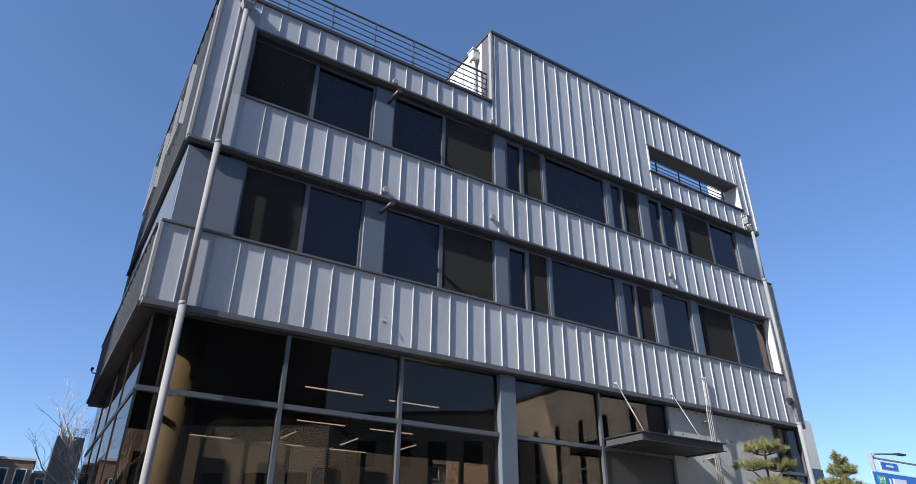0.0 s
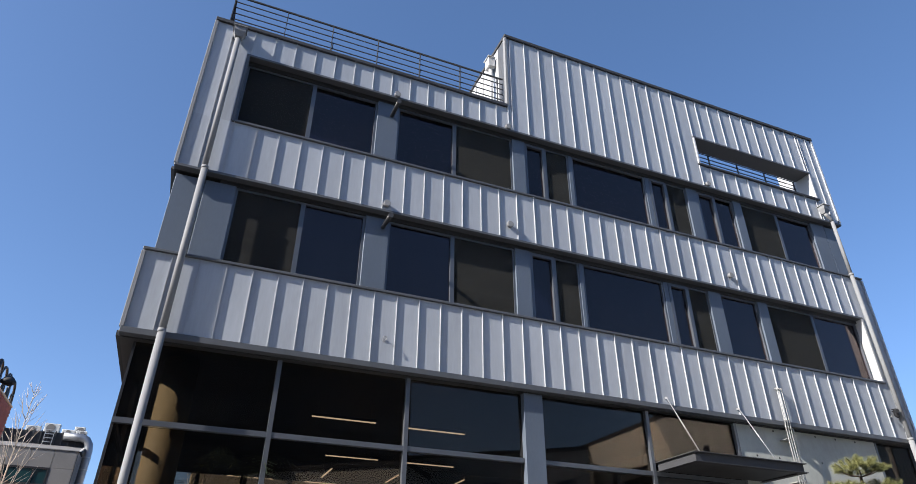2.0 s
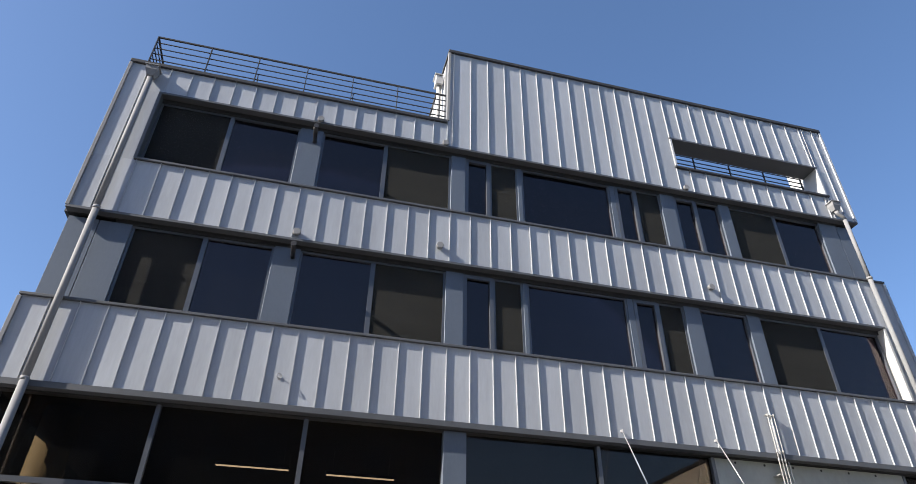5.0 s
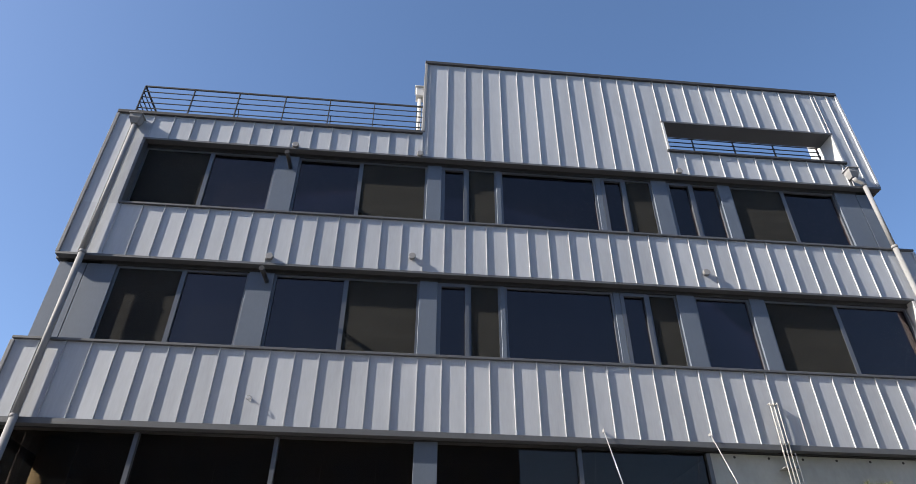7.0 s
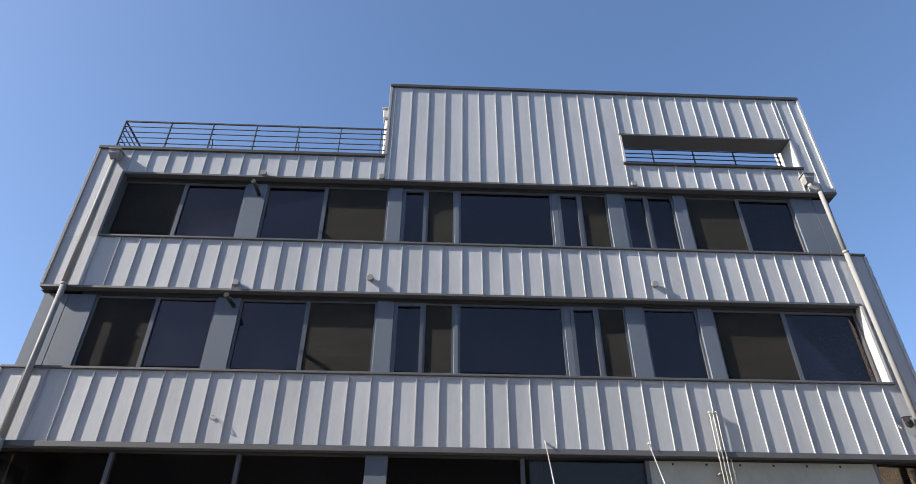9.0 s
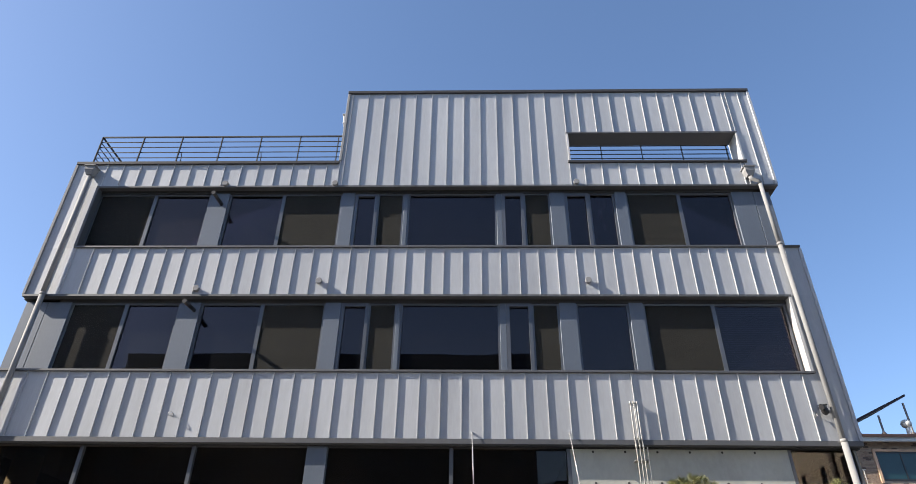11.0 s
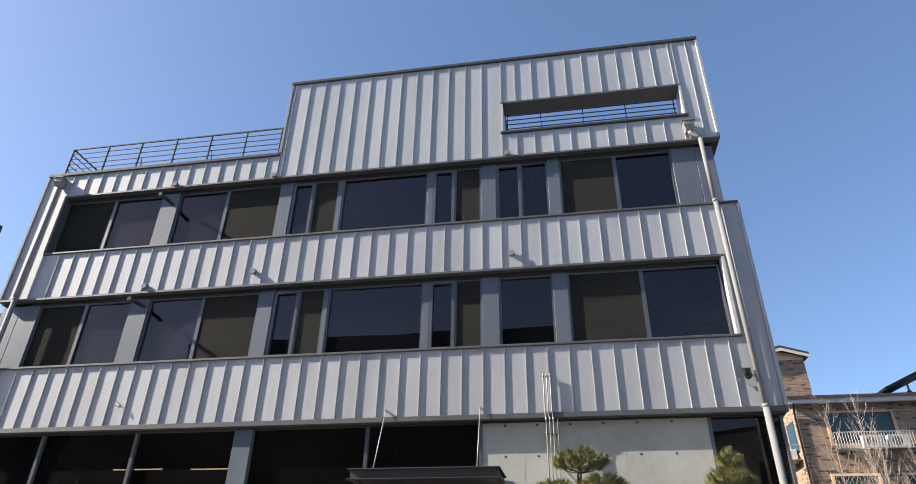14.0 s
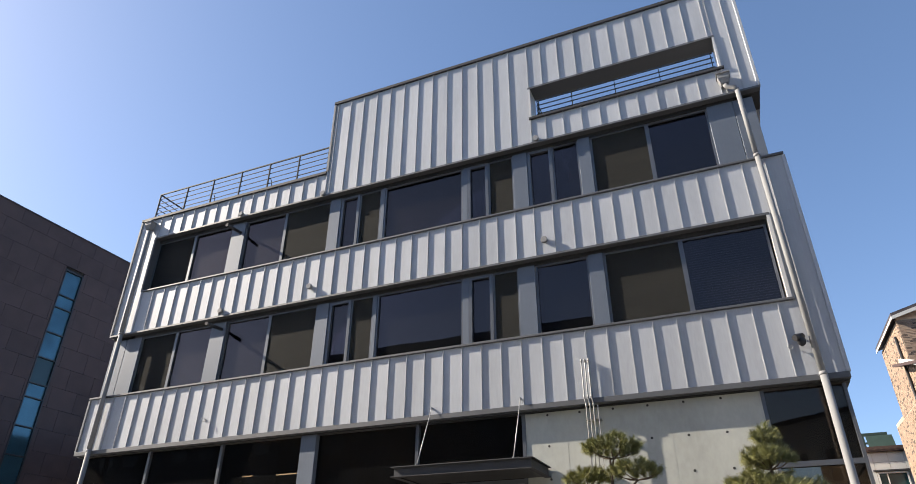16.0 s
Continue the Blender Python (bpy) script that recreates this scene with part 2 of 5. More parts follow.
def seams(x0, x1):
    k = math.ceil((x0 + 0.1 - SEAM0) / PITCH)
    xs = []
    while SEAM0 + k * PITCH < x1 - 0.08:
        xs.append(SEAM0 + k * PITCH)
        k += 1
    return xs


PANELS = {}


def clad(parent, x0, x1, z0, z1, y=F, turn=0.0, origin=(0, 0)):
    """Standing-seam pans from x0 to x1: each a sheet with an upstand on its first edge."""
    cuts = [x0] + seams(x0, x1) + [x1]
    for a, b in zip(cuts, cuts[1:]):
        key = (round(b - a, 3), round(z1 - z0, 3))
        if key not in PANELS:
            bm = boxes((0.004, b - a - 0.004, -0.012, 0, 0, z1 - z0), (-0.006, 0.006, -0.041, 0, 0, z1 - z0))
            me = data("panel", bm, ZINC)
            me.materials.append(SEAM)
            for f in me.polygons[6:]:
                f.material_index = 1
            PANELS[key] = me
        if turn == 0:
            piece("panel", PANELS[key], parent, (a, y, z0))
        else:
            piece("panel", PANELS[key], parent, (origin[0], origin[1] + (turn < 0 and -a or a), z0), turn)


# volumes: wall cores behind the sheets
def band(name, x0, x1, z0, z1, back=F + 0.16, label=""):
    b = part(name, boxes((x0, x1, F, back, z0, z1)), TRIM, office, label)
    return b


low = band("lower_band", XL, XR, B1, B1T, label="lower band of standing-seam zinc sheets")
clad(low, XL, XR, B1 + 0.037, B1T - 0.037)
mid = band("middle_band", XLT, XR, B2, B2T, label="middle band of standing-seam zinc sheets")
clad(mid, XLT, XR, B2 + 0.037, B2T - 0.037)
clad(mid, 17.86, XR, B1T - 0.037, B2 + 0.037)
part("end_strip", boxes((17.84, XR, F, F + 0.16, B1T, B2)), TRIM, office)
top = band("upper_band", XLT, STEP, B3, PL, label="parapet band of standing-seam zinc sheets")
clad(top, XLT, STEP, B3 + 0.037, PL - 0.04)
clad(top, XLT, 1.76, B2T - 0.037, B3 + 0.037)
part("end_strip", boxes((XLT, 1.76, F, F + 0.16, B2T, B3)), TRIM, office)
SX0, SX1, SZ0, SZ1 = 13.40, 17.70, 12.10, 13.02
screen = part("roof_screen_wall", boxes((STEP, SX0, F, F + 0.40, B3, PR), (SX1, XRT, F, F + 0.40, B3, PR), (SX0, SX1, F, F + 0.40, B3, SZ0), (SX0, SX1, F, F + 0.40, SZ1, PR)), TRIM, office,
              "tall zinc roof screen with a long slot opening")
clad(screen, STEP, SX0, B3 + 0.037, PR - 0.05)
clad(screen, SX0, SX1, B3 + 0.037, SZ0 - 0.05)
clad(screen, SX0, SX1, SZ1 + 0.03, PR - 0.05)
clad(screen, SX1, XRT, B3 + 0.037, PR - 0.05)

# folded trims, sills and caps
part("drip_edge", boxes((XL - 0.01, XR + 0.01, F - 0.055, F + 0.10, B1 - 0.065, B1 + 0.035)), TRIM, office, bevel=0.006)
part("drip_edge", boxes((XLT - 0.01, 17.85, F - 0.055, F + 0.10, B2 - 0.02, B2 + 0.035)), TRIM, office, bevel=0.006)
part("drip_edge", boxes((1.74, XRT + 0.01, F - 0.055, F + 0.10, B3 - 0.02, B3 + 0.035)), TRIM, office, bevel=0.006)
part("sill_cap", boxes((XL - 0.015, 17.88, F - 0.06, F + 0.17, B1T - 0.035, B1T + 0.012)), TRIM, office, bevel=0.006)
part("sill_cap", boxes((1.75, XR + 0.015, F - 0.06, F + 0.17, B2T - 0.035, B2T + 0.012)), TRIM, office, bevel=0.006)
part("parapet_cap", boxes((XLT - 0.02, STEP - 0.02, F - 0.065, F + 0.36, PL - 0.05, PL + 0.035)), RAIL, office, bevel=0.006)
part("parapet_cap", boxes((STEP - 0.03, XRT + 0.02, F - 0.065, F + 0.45, PR - 0.055, PR + 0.035)), RAIL, office, bevel=0.006)
part("parapet_cap", boxes((STEP - 0.035, STEP + 0.20, F + 0.455, F + 7.5, PR - 0.055, PR + 0.03)), RAIL, office, bevel=0.006)
part("corner_trim", boxes((XLT - 0.03, XLT + 0.035, F - 0.05, F + 0.05, B2 + 0.037, PL - 0.055)), PIPE, office, bevel=0.006)
part("corner_trim", boxes((XL - 0.03, XL + 0.035, F - 0.05, F + 0.05, B1 + 0.037, B1T - 0.06)), PIPE, office, bevel=0.006)
part("corner_trim", boxes((XRT - 0.035, XRT + 0.03, F - 0.05, F + 0.05, B3 + 0.037, PR - 0.06)), ZINC, office, bevel=0.006)
part("corner_trim", boxes((XR - 0.035, XR + 0.03, F - 0.05, F + 0.05, B1 + 0.037, B2T - 0.06)), ZINC, office, bevel=0.006)
part("corner_trim", boxes((STEP - 0.03, STEP + 0.035, F - 0.05, F + 0.05, PL + 0.04, PR - 0.06)), PIPE, office, bevel=0.006)
# slot lining
for sx in (SX0 - 0.01, SX1 - 0.03):
    part("slot_end", boxes((sx, sx + 0.045, F - 0.05, F + 0.42, SZ0 + 0.014, SZ1 - 0.022)), WHITE, office, "pale sheet lining the end of the slot")
part("slot_lining", boxes((SX0 - 0.02, SX1 + 0.02, F - 0.055, F + 0.43, SZ1 - 0.02, SZ1 + 0.03)), TRIM, office)
part("slot_sill", boxes((SX0 - 0.03, SX1 + 0.06, F - 0.07, F + 0.43, SZ0 - 0.05, SZ0 + 0.012)), RAIL, office, bevel=0.006)
# window reveals at the closed ends
part("reveal", boxes((17.79, 17.85, F - 0.05, 10.74, B1T, B2 - 0.02)), WHITE, office, "pale sheet-metal window reveal")
part("reveal", boxes((1.74, 1.80, F - 0.05, 10.74, B2T, B3 - 0.02)), TRIM, office)

# side and back walls, roofs, floors
part("side_wall", boxes((XLT, XLT + 0.2, F + 0.161, BU, B2, PL)), ZINC, office, "zinc-clad side wall")
part("side_wall", boxes((XL, XL + 0.2, F + 0.161, BACK, B1, B1T)), ZINC, office)
part("side_wall", boxes((XR - 0.2, XR, F + 0.161, BACK, B1, B2T)), ZINC, office)
part("side_wall", boxes((XRT - 0.2, XRT, F + 0.401, F + 1.3, B3, PR)), WHITE, office, "pale sheet inside the roof screen")
part("side_wall", boxes((1.07, 1.15, 10.70, BU - 0.3, B1T + 0.014, B2 - 0.027)), COVER, office)
part("side_wall", boxes((18.06, 18.14, 10.70, BU - 0.3, B2T + 0.014, B3 - 0.027)), COVER, office)
part("step_wall", boxes((STEP, STEP + 0.16, F + 0.401, F + 7.5, PL - 0.3, PR)), WHITE, office, "pale sheet-metal return wall above the terrace")
part("back_wall", boxes((XL, XR, BACK, BACK + 0.2, B1 - 0.096, B1T), (XLT, XRT, BU, BU + 0.2, B1T, PL)), INSIDE, office)
part("floor_slab", boxes((XL + 0.22, XR - 0.22, F + 0.18, BACK - 0.02, B1 - 0.02, B1 + 0.45)), SOFFIT, office)
part("floor_slab", boxes((XL + 0.22, XR - 0.22, F + 0.18, BU - 0.02, B2 - 0.01, B2 + 0.45)), SOFFIT, office)
part("roof_slab", boxes((XL + 0.22, XR - 0.22, F + 0.18, BU - 0.02, B3 - 0.01, B3 + 0.45)), SOFFIT, office)
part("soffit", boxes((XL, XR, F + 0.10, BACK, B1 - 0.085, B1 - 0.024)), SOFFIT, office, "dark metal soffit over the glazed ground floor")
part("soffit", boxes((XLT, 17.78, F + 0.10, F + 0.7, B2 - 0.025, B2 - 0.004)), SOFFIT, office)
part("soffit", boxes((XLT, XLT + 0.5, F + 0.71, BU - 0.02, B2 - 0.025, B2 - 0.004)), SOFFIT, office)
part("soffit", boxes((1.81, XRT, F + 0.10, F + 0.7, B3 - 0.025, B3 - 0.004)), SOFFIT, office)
part("terrace_floor", boxes((XL + 0.22, XR - 0.22, F + 0.42, BU - 0.02, B3 + 0.452, B3 + 0.50)), PAVING, office)
part("room_wall", boxes((1.4, 17.9, 15.5, 15.7, B1 + 0.46, B2 - 0.03)), INSIDE, office)
part("room_wall", boxes((1.4, 17.9, 15.5, 15.7, B2 + 0.46, B3 - 0.03)), INSIDE, office)
part("ground_floor_slab", boxes((1.3, 18.0, 10.6, BACK, 0.0, G0 + 0.03)), INSIDE, office)

# seams down the left flank, in the zinc darkened for the alley's shade
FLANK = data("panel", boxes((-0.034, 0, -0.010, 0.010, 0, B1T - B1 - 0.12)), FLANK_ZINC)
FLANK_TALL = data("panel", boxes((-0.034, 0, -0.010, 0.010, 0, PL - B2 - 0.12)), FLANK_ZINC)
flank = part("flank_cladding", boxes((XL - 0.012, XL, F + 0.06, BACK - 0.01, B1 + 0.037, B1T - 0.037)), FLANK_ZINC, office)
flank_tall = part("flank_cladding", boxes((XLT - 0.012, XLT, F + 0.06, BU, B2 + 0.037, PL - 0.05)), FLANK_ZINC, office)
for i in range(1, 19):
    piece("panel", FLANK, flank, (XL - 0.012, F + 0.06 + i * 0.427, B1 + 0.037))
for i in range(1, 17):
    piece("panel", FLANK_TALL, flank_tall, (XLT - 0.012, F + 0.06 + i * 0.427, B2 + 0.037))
part("drip_edge", boxes((XL - 0.055, XL + 0.10, F + 0.101, BACK, B1 - 0.075, B1 + 0.01)), RAIL, office)
part("drip_edge", boxes((XLT - 0.055, XLT + 0.10, F + 0.101, BU, B2 - 0.02, B2 + 0.035)), TRIM, office)
part("sill_cap", boxes((XL - 0.06, XL + 0.17, F + 0.171, BACK, B1T - 0.035, B1T + 0.012)), TRIM, office)
part("parapet_cap", boxes((XLT - 0.065, XLT + 0.3, F + 0.361, BU, PL - 0.05, PL + 0.035)), RAIL, office)

for y0, y1 in ((12.25, 13.65), (15.2, 16.9)):
    box_out = part("side_window", boxes((XLT - 0.10, XLT, y0, y0 + 0.05, 9.75, 11.35), (XLT - 0.10, XLT, y1 - 0.05, y1, 9.75, 11.35), (XLT - 0.10, XLT, y0 + 0.05, y1 - 0.05, 9.75, 9.80), (XLT - 0.10, XLT, y0 + 0.05, y1 - 0.05, 11.30, 11.35)), WHITE, office,
                   "side window in a projecting pale sheet-metal box")
    part("pane", boxes((XLT - 0.03, XLT - 0.02, y0 + 0.05, y1 - 0.05, 9.80, 11.30)), STREET_GLASS, box_out)
for i in range(1, 15):
    part("seam", boxes((STEP - 0.03, STEP, F + 0.40 + i * 0.45, F + 0.412 + i * 0.45, PL + 0.04, PR - 0.06)), WHITE, office)

# ---- upper windows ----
GY = 10.69


def window(x0, x1, z0, z1, kind):
    """One light: frame, glass, and an insect screen or blind where there is one."""
    w = 0.042 if kind != "casement" else 0.075
    fy0, fy1 = (10.645, 10.72) if kind != "casement" else (10.625, 10.72)
    fr = boxes((x0, x0 + w, fy0, fy1, z0, z1), (x1 - w, x1, fy0, fy1, z0, z1), (x0 + w, x1 - w, fy0, fy1, z0, z0 + w), (x0 + w, x1 - w, fy0, fy1, z1 - w, z1))
    win = part("window", fr, FRAME, office, {"casement": "narrow grey-framed opening window", "screen": "sliding window with an olive insect screen",
                                              "blind": "grey-framed window with a grey blind"}.get(kind, "grey-framed dark tinted window"))
    no_shadow(part("pane", boxes((x0 + w, x1 - w, GY, GY + 0.006, z0 + w, z1 - w)), GLASS, win))
    if kind == "screen":
        part("insect_screen", boxes((x0 + w, x1 - w, GY - 0.03, GY - 0.028, z0 + w, z1 - w)), SCREEN, win)
    elif kind == "dim_screen":
        part("insect_screen", boxes((x0 + w, x1 - w, GY - 0.03, GY - 0.028, z0 + w, z1 - w)), SCREEN_DARK, win)
    elif kind == "blind":
        part("blind", boxes((x0 + 0.02, x1 - 0.02, GY + 0.10, GY + 0.104, z0 + 0.02, z1 - 0.02)), BLIND, win)
    elif kind == "slats":
        sl = bmesh.new()
        for i in range(int((z1 - z0) / 0.05)):
            box(sl, x0 + 0.06, x1 - 0.06, GY + 0.08, GY + 0.11, z0 + 0.03 + i * 0.05, z0 + 0.034 + i * 0.05)
        part("slatted_blind", sl, BLIND, win)
    return win


def cover(x0, x1, z0, z1, y=10.60):
    part("column_cover", boxes((x0, x1, y, 10.76, z0, z1)), COVER, office, "flat grey metal column cover", bevel=0.004)


HEAD = 0.07
Z2, Z2T, Z3, Z3T = B1T + 0.014, B2 - 0.027 - HEAD, B2T + 0.014, B3 - 0.027 - HEAD
for x0, x1, kind in ((1.80, 3.19, "dim_screen"), (3.19, 4.56, "plain"), (5.03, 6.375, "plain"), (6.375, 7.81, "screen"), (8.13, 8.69, "casement"), (8.69, 9.33, "screen"),
                     (9.43, 11.57, "plain"), (11.70, 12.23, "casement"), (12.23, 12.86, "screen"), (13.21, 13.80, "casement"), (13.80, 14.42, "plain"), (14.70, 15.96, "screen"), (15.96, 17.23, "plain")):
    window(x0, x1, Z3, Z3T, kind)
for x0, x1 in ((4.562, 5.028), (7.812, 8.128), (9.332, 9.428), (11.572, 11.698), (12.862, 13.208), (14.422, 14.698), (17.232, 17.74), (17.75, 18.14)):
    cover(x0, x1, Z3, Z3T, 10.60 if x1 - x0 > 0.15 else 10.63)
for x0, x1, kind in ((2.10, 3.33, "dim_screen"), (3.33, 4.53, "plain"), (5.0, 6.36, "plain"), (6.36, 7.76, "screen"), (8.11, 8.72, "casement"), (8.72, 9.33, "screen"),
                     (9.42, 11.58, "plain"), (11.72, 12.28, "casement"), (12.28, 12.87, "screen"), (13.24, 14.38, "plain"), (14.69, 16.20, "screen"), (16.20, 17.76, "slats")):
    window(x0, x1, Z2, Z2T, kind)
for x0, x1 in ((1.07, 1.56), (1.572, 2.098), (4.532, 4.998), (7.762, 8.108), (9.332, 9.418), (11.582, 11.718), (12.872, 13.238), (14.382, 14.688)):
    cover(x0, x1, Z2, Z2T, 10.60 if x1 - x0 > 0.15 else 10.63)
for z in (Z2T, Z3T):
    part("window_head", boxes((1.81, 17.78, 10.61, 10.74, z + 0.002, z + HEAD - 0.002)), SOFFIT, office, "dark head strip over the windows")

cur = bmesh.new()
left, right = [], []
for i in range(13):
    t = i / 12
    wob = 0.05 * math.sin(t * 9) + 0.03 * math.sin(t * 23)
    left.append(cur.verts.new((13.98 + 0.10 * t + wob * 0.4, GY + 0.10 + 0.03 * math.sin(t * 14), 11.22 - 0.95 * t)))
    right.append(cur.verts.new((14.22 - 0.09 * t + wob, GY + 0.12 + 0.04 * math.cos(t * 11), 11.22 - 0.95 * t)))
for i in range(12):
    cur.faces.new((left[i], right[i], right[i + 1], left[i + 1]))
curtain = thing("curtain", cur, SIGNWHITE, "pale twisted curtain hanging behind a narrow window", "curtain")
solid = curtain.modifiers.new("thickness", "SOLIDIFY")
solid.thickness = 0.01

# ---- glazed ground floor ----
TR = 3.92


def shop_pane(x0, x1, z0, z1):
    p = no_shadow(part("pane", boxes((x0, x1, 10.69, 10.70, z0, z1)), SHOP_GLASS, shopfront))
    return p


corner_post = part("corner_post", boxes((1.145, 1.18, 10.685, 10.72, G0, B1 - 0.096)), BLACK, office)
shopfront = part("shopfront_frame", boxes((1.15, 12.86, 10.63, 10.76, TR - 0.04, TR + 0.04)), FRAME, office, "grey aluminium shopfront framing")
for x in (3.35, 5.56, 10.58, 12.83):
    part("mullion", boxes((x - 0.035, x + 0.035, 10.62, 10.77, G0, B1 - 0.096)), FRAME, shopfront)
part("column_cover", boxes((7.79, 8.18, 10.57, 10.80, G0, B1 - 0.096)), COVER, shopfront, "flat grey metal column cover", bevel=0.004)
for x0, x1 in ((1.182, 3.31), (3.39, 5.52), (5.60, 7.785), (8.185, 10.54), (10.62, 12.79)):
    shop_pane(x0, x1, TR + 0.045, B1 - 0.10)
    if x1 < 12:
        shop_pane(x0, x1, G0 + 0.1, TR - 0.045)
part("bottom_rail", boxes((1.22, 10.54, 10.64, 10.75, G0, G0 + 0.1)), FRAME, shopfront)
# left flank glazing
flank_glass = part("flank_shopfront", boxes((1.14, 1.20, 10.80, BACK - 0.1, TR - 0.04, TR + 0.04)), BLACK, office, "dark framing of the side glazing")
for i in range(4):
    y0 = 10.72 + i * 1.95
    if i:
        part("mullion", boxes((1.14, 1.20, y0, y0 + 0.06, G0, B1 - 0.096)), BLACK, flank_glass)
    no_shadow(part("pane", boxes((1.155, 1.165, y0 + 0.075, y0 + 1.945, TR + 0.045, B1 - 0.10)), SHOP_GLASS, flank_glass))
    no_shadow(part("pane", boxes((1.155, 1.165, y0 + 0.075, y0 + 1.945, G0, TR - 0.045)), SHOP_GLASS, flank_glass))
# entrance
entrance = part("entrance_door", boxes((10.63, 10.72, 10.66, 10.76, G0, 2.5), (12.70, 12.79, 10.66, 10.76, G0, 2.5), (10.72, 12.70, 10.66, 10.76, 2.4, 2.5), (11.66, 11.76, 10.66, 10.76, G0, 2.4)), FRAME, office,
                "grey-framed glass entrance doors")
part("transom_panel", boxes((10.63, 12.79, 10.66, 10.76, 2.51, TR - 0.05)), SOFFIT, entrance)
for x0, x1 in ((10.73, 11.65), (11.77, 12.69)):
    no_shadow(part("pane", boxes((x0, x1, 10.70, 10.71, G0, 2.39)), SHOP_GLASS, entrance))
part("handle", tube(bmesh.new(), [(11.60, 10.62, 0.9), (11.60, 10.62, 1.5)], 0.015), STEEL, entrance, "steel pull handle")
# concrete wall with tie holes
conc = part("concrete_wall", boxes((12.865, 17.0, 10.64, 10.9, G0, B1 - 0.096)), CONCRETE, office, "fair-faced concrete wall with form tie holes")
HOLE_ME = data("tie_hole", tube(bmesh.new(), [(0, -0.004, 0), (0, 0.02, 0)], 0.022, 12), HOLE)
for z in (5.07, 4.50, 3.92, 3.34):
    for i in range(6):
        piece("tie_hole", HOLE_ME, conc, (13.30 + i * 0.615, 10.64, z))
for x in (13.65, 15.49):
    part("form_joint", boxes((x, x + 0.004, 10.6385, 10.641, G0, B1 - 0.2)), CONCRETE, conc)
# glazing at the far corner of the ground floor
corner = part("corner_shopfront", boxes((17.0, 17.06, 10.63, 10.76, G0, B1 - 0.096), (17.06, 18.24, 10.63, 10.76, TR - 0.04, TR + 0.04), (18.24, 18.29, 10.63, 10.76, G0, B1 - 0.096)), FRAME, office,
              "dark corner glazing in a grey frame")
no_shadow(part("pane", boxes((17.06, 18.24, 10.69, 10.70, TR + 0.04, B1 - 0.10)), SHOP_GLASS, corner))
no_shadow(part("pane", boxes((17.06, 18.24, 10.69, 10.70, G0, TR - 0.04)), SHOP_GLASS, corner))
no_shadow(part("pane", boxes((18.27, 18.28, 10.77, BACK - 1, TR + 0.04, B1 - 0.10)), SHOP_GLASS, corner))
no_shadow(part("pane", boxes((18.27, 18.28, 10.77, BACK - 1, G0, TR - 0.04)), SHOP_GLASS, corner))
part("side_rail", boxes((18.24, 18.30, 10.77, BACK - 1, TR - 0.04, TR + 0.04)), FRAME, corner)

# inside the ground floor
thing("round_column", tube(bmesh.new(), [(1.88, 11.33, G0 + 0.03), (1.88, 11.33, B1 - 0.10)], 0.27, 32), TAN, "tan plastered round column behind the glass", "column", kind="structure")
rear = part("rear_glazing", boxes((1.4, 12.9, 18.1, 18.2, 2.45, 2.58), (1.4, 12.9, 18.1, 18.2, G0 + 0.03, 0.9), (1.4, 12.9, 18.1, 18.2, 4.6, B1 - 0.10)), BLACK, office, "dark-framed rear glazing of the ground floor")
for i in range(11):
    part("mullion", boxes((1.4 + i * 1.14, 1.5 + i * 1.14, 18.08, 18.22, G0 + 0.03, 4.6)), BLACK, rear)
for x0, x1 in ((2.0, 4.4), (5.0, 7.4), (8.0, 10.4)):
    t = empty("long_table", (x0, 13.2, G0 + 0.03), "long dark table inside the ground floor", "table", "long tables")
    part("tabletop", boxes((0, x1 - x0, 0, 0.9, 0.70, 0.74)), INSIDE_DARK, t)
    for lx, ly in ((0.05, 0.05), (x1 - x0 - 0.1, 0.05), (0.05, 0.8), (x1 - x0 - 0.1, 0.8)):
        part("leg", boxes((lx, lx + 0.05, ly, ly + 0.05, 0, 0.70)), BLACK, t)
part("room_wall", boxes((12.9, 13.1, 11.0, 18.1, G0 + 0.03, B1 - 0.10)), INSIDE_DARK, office)


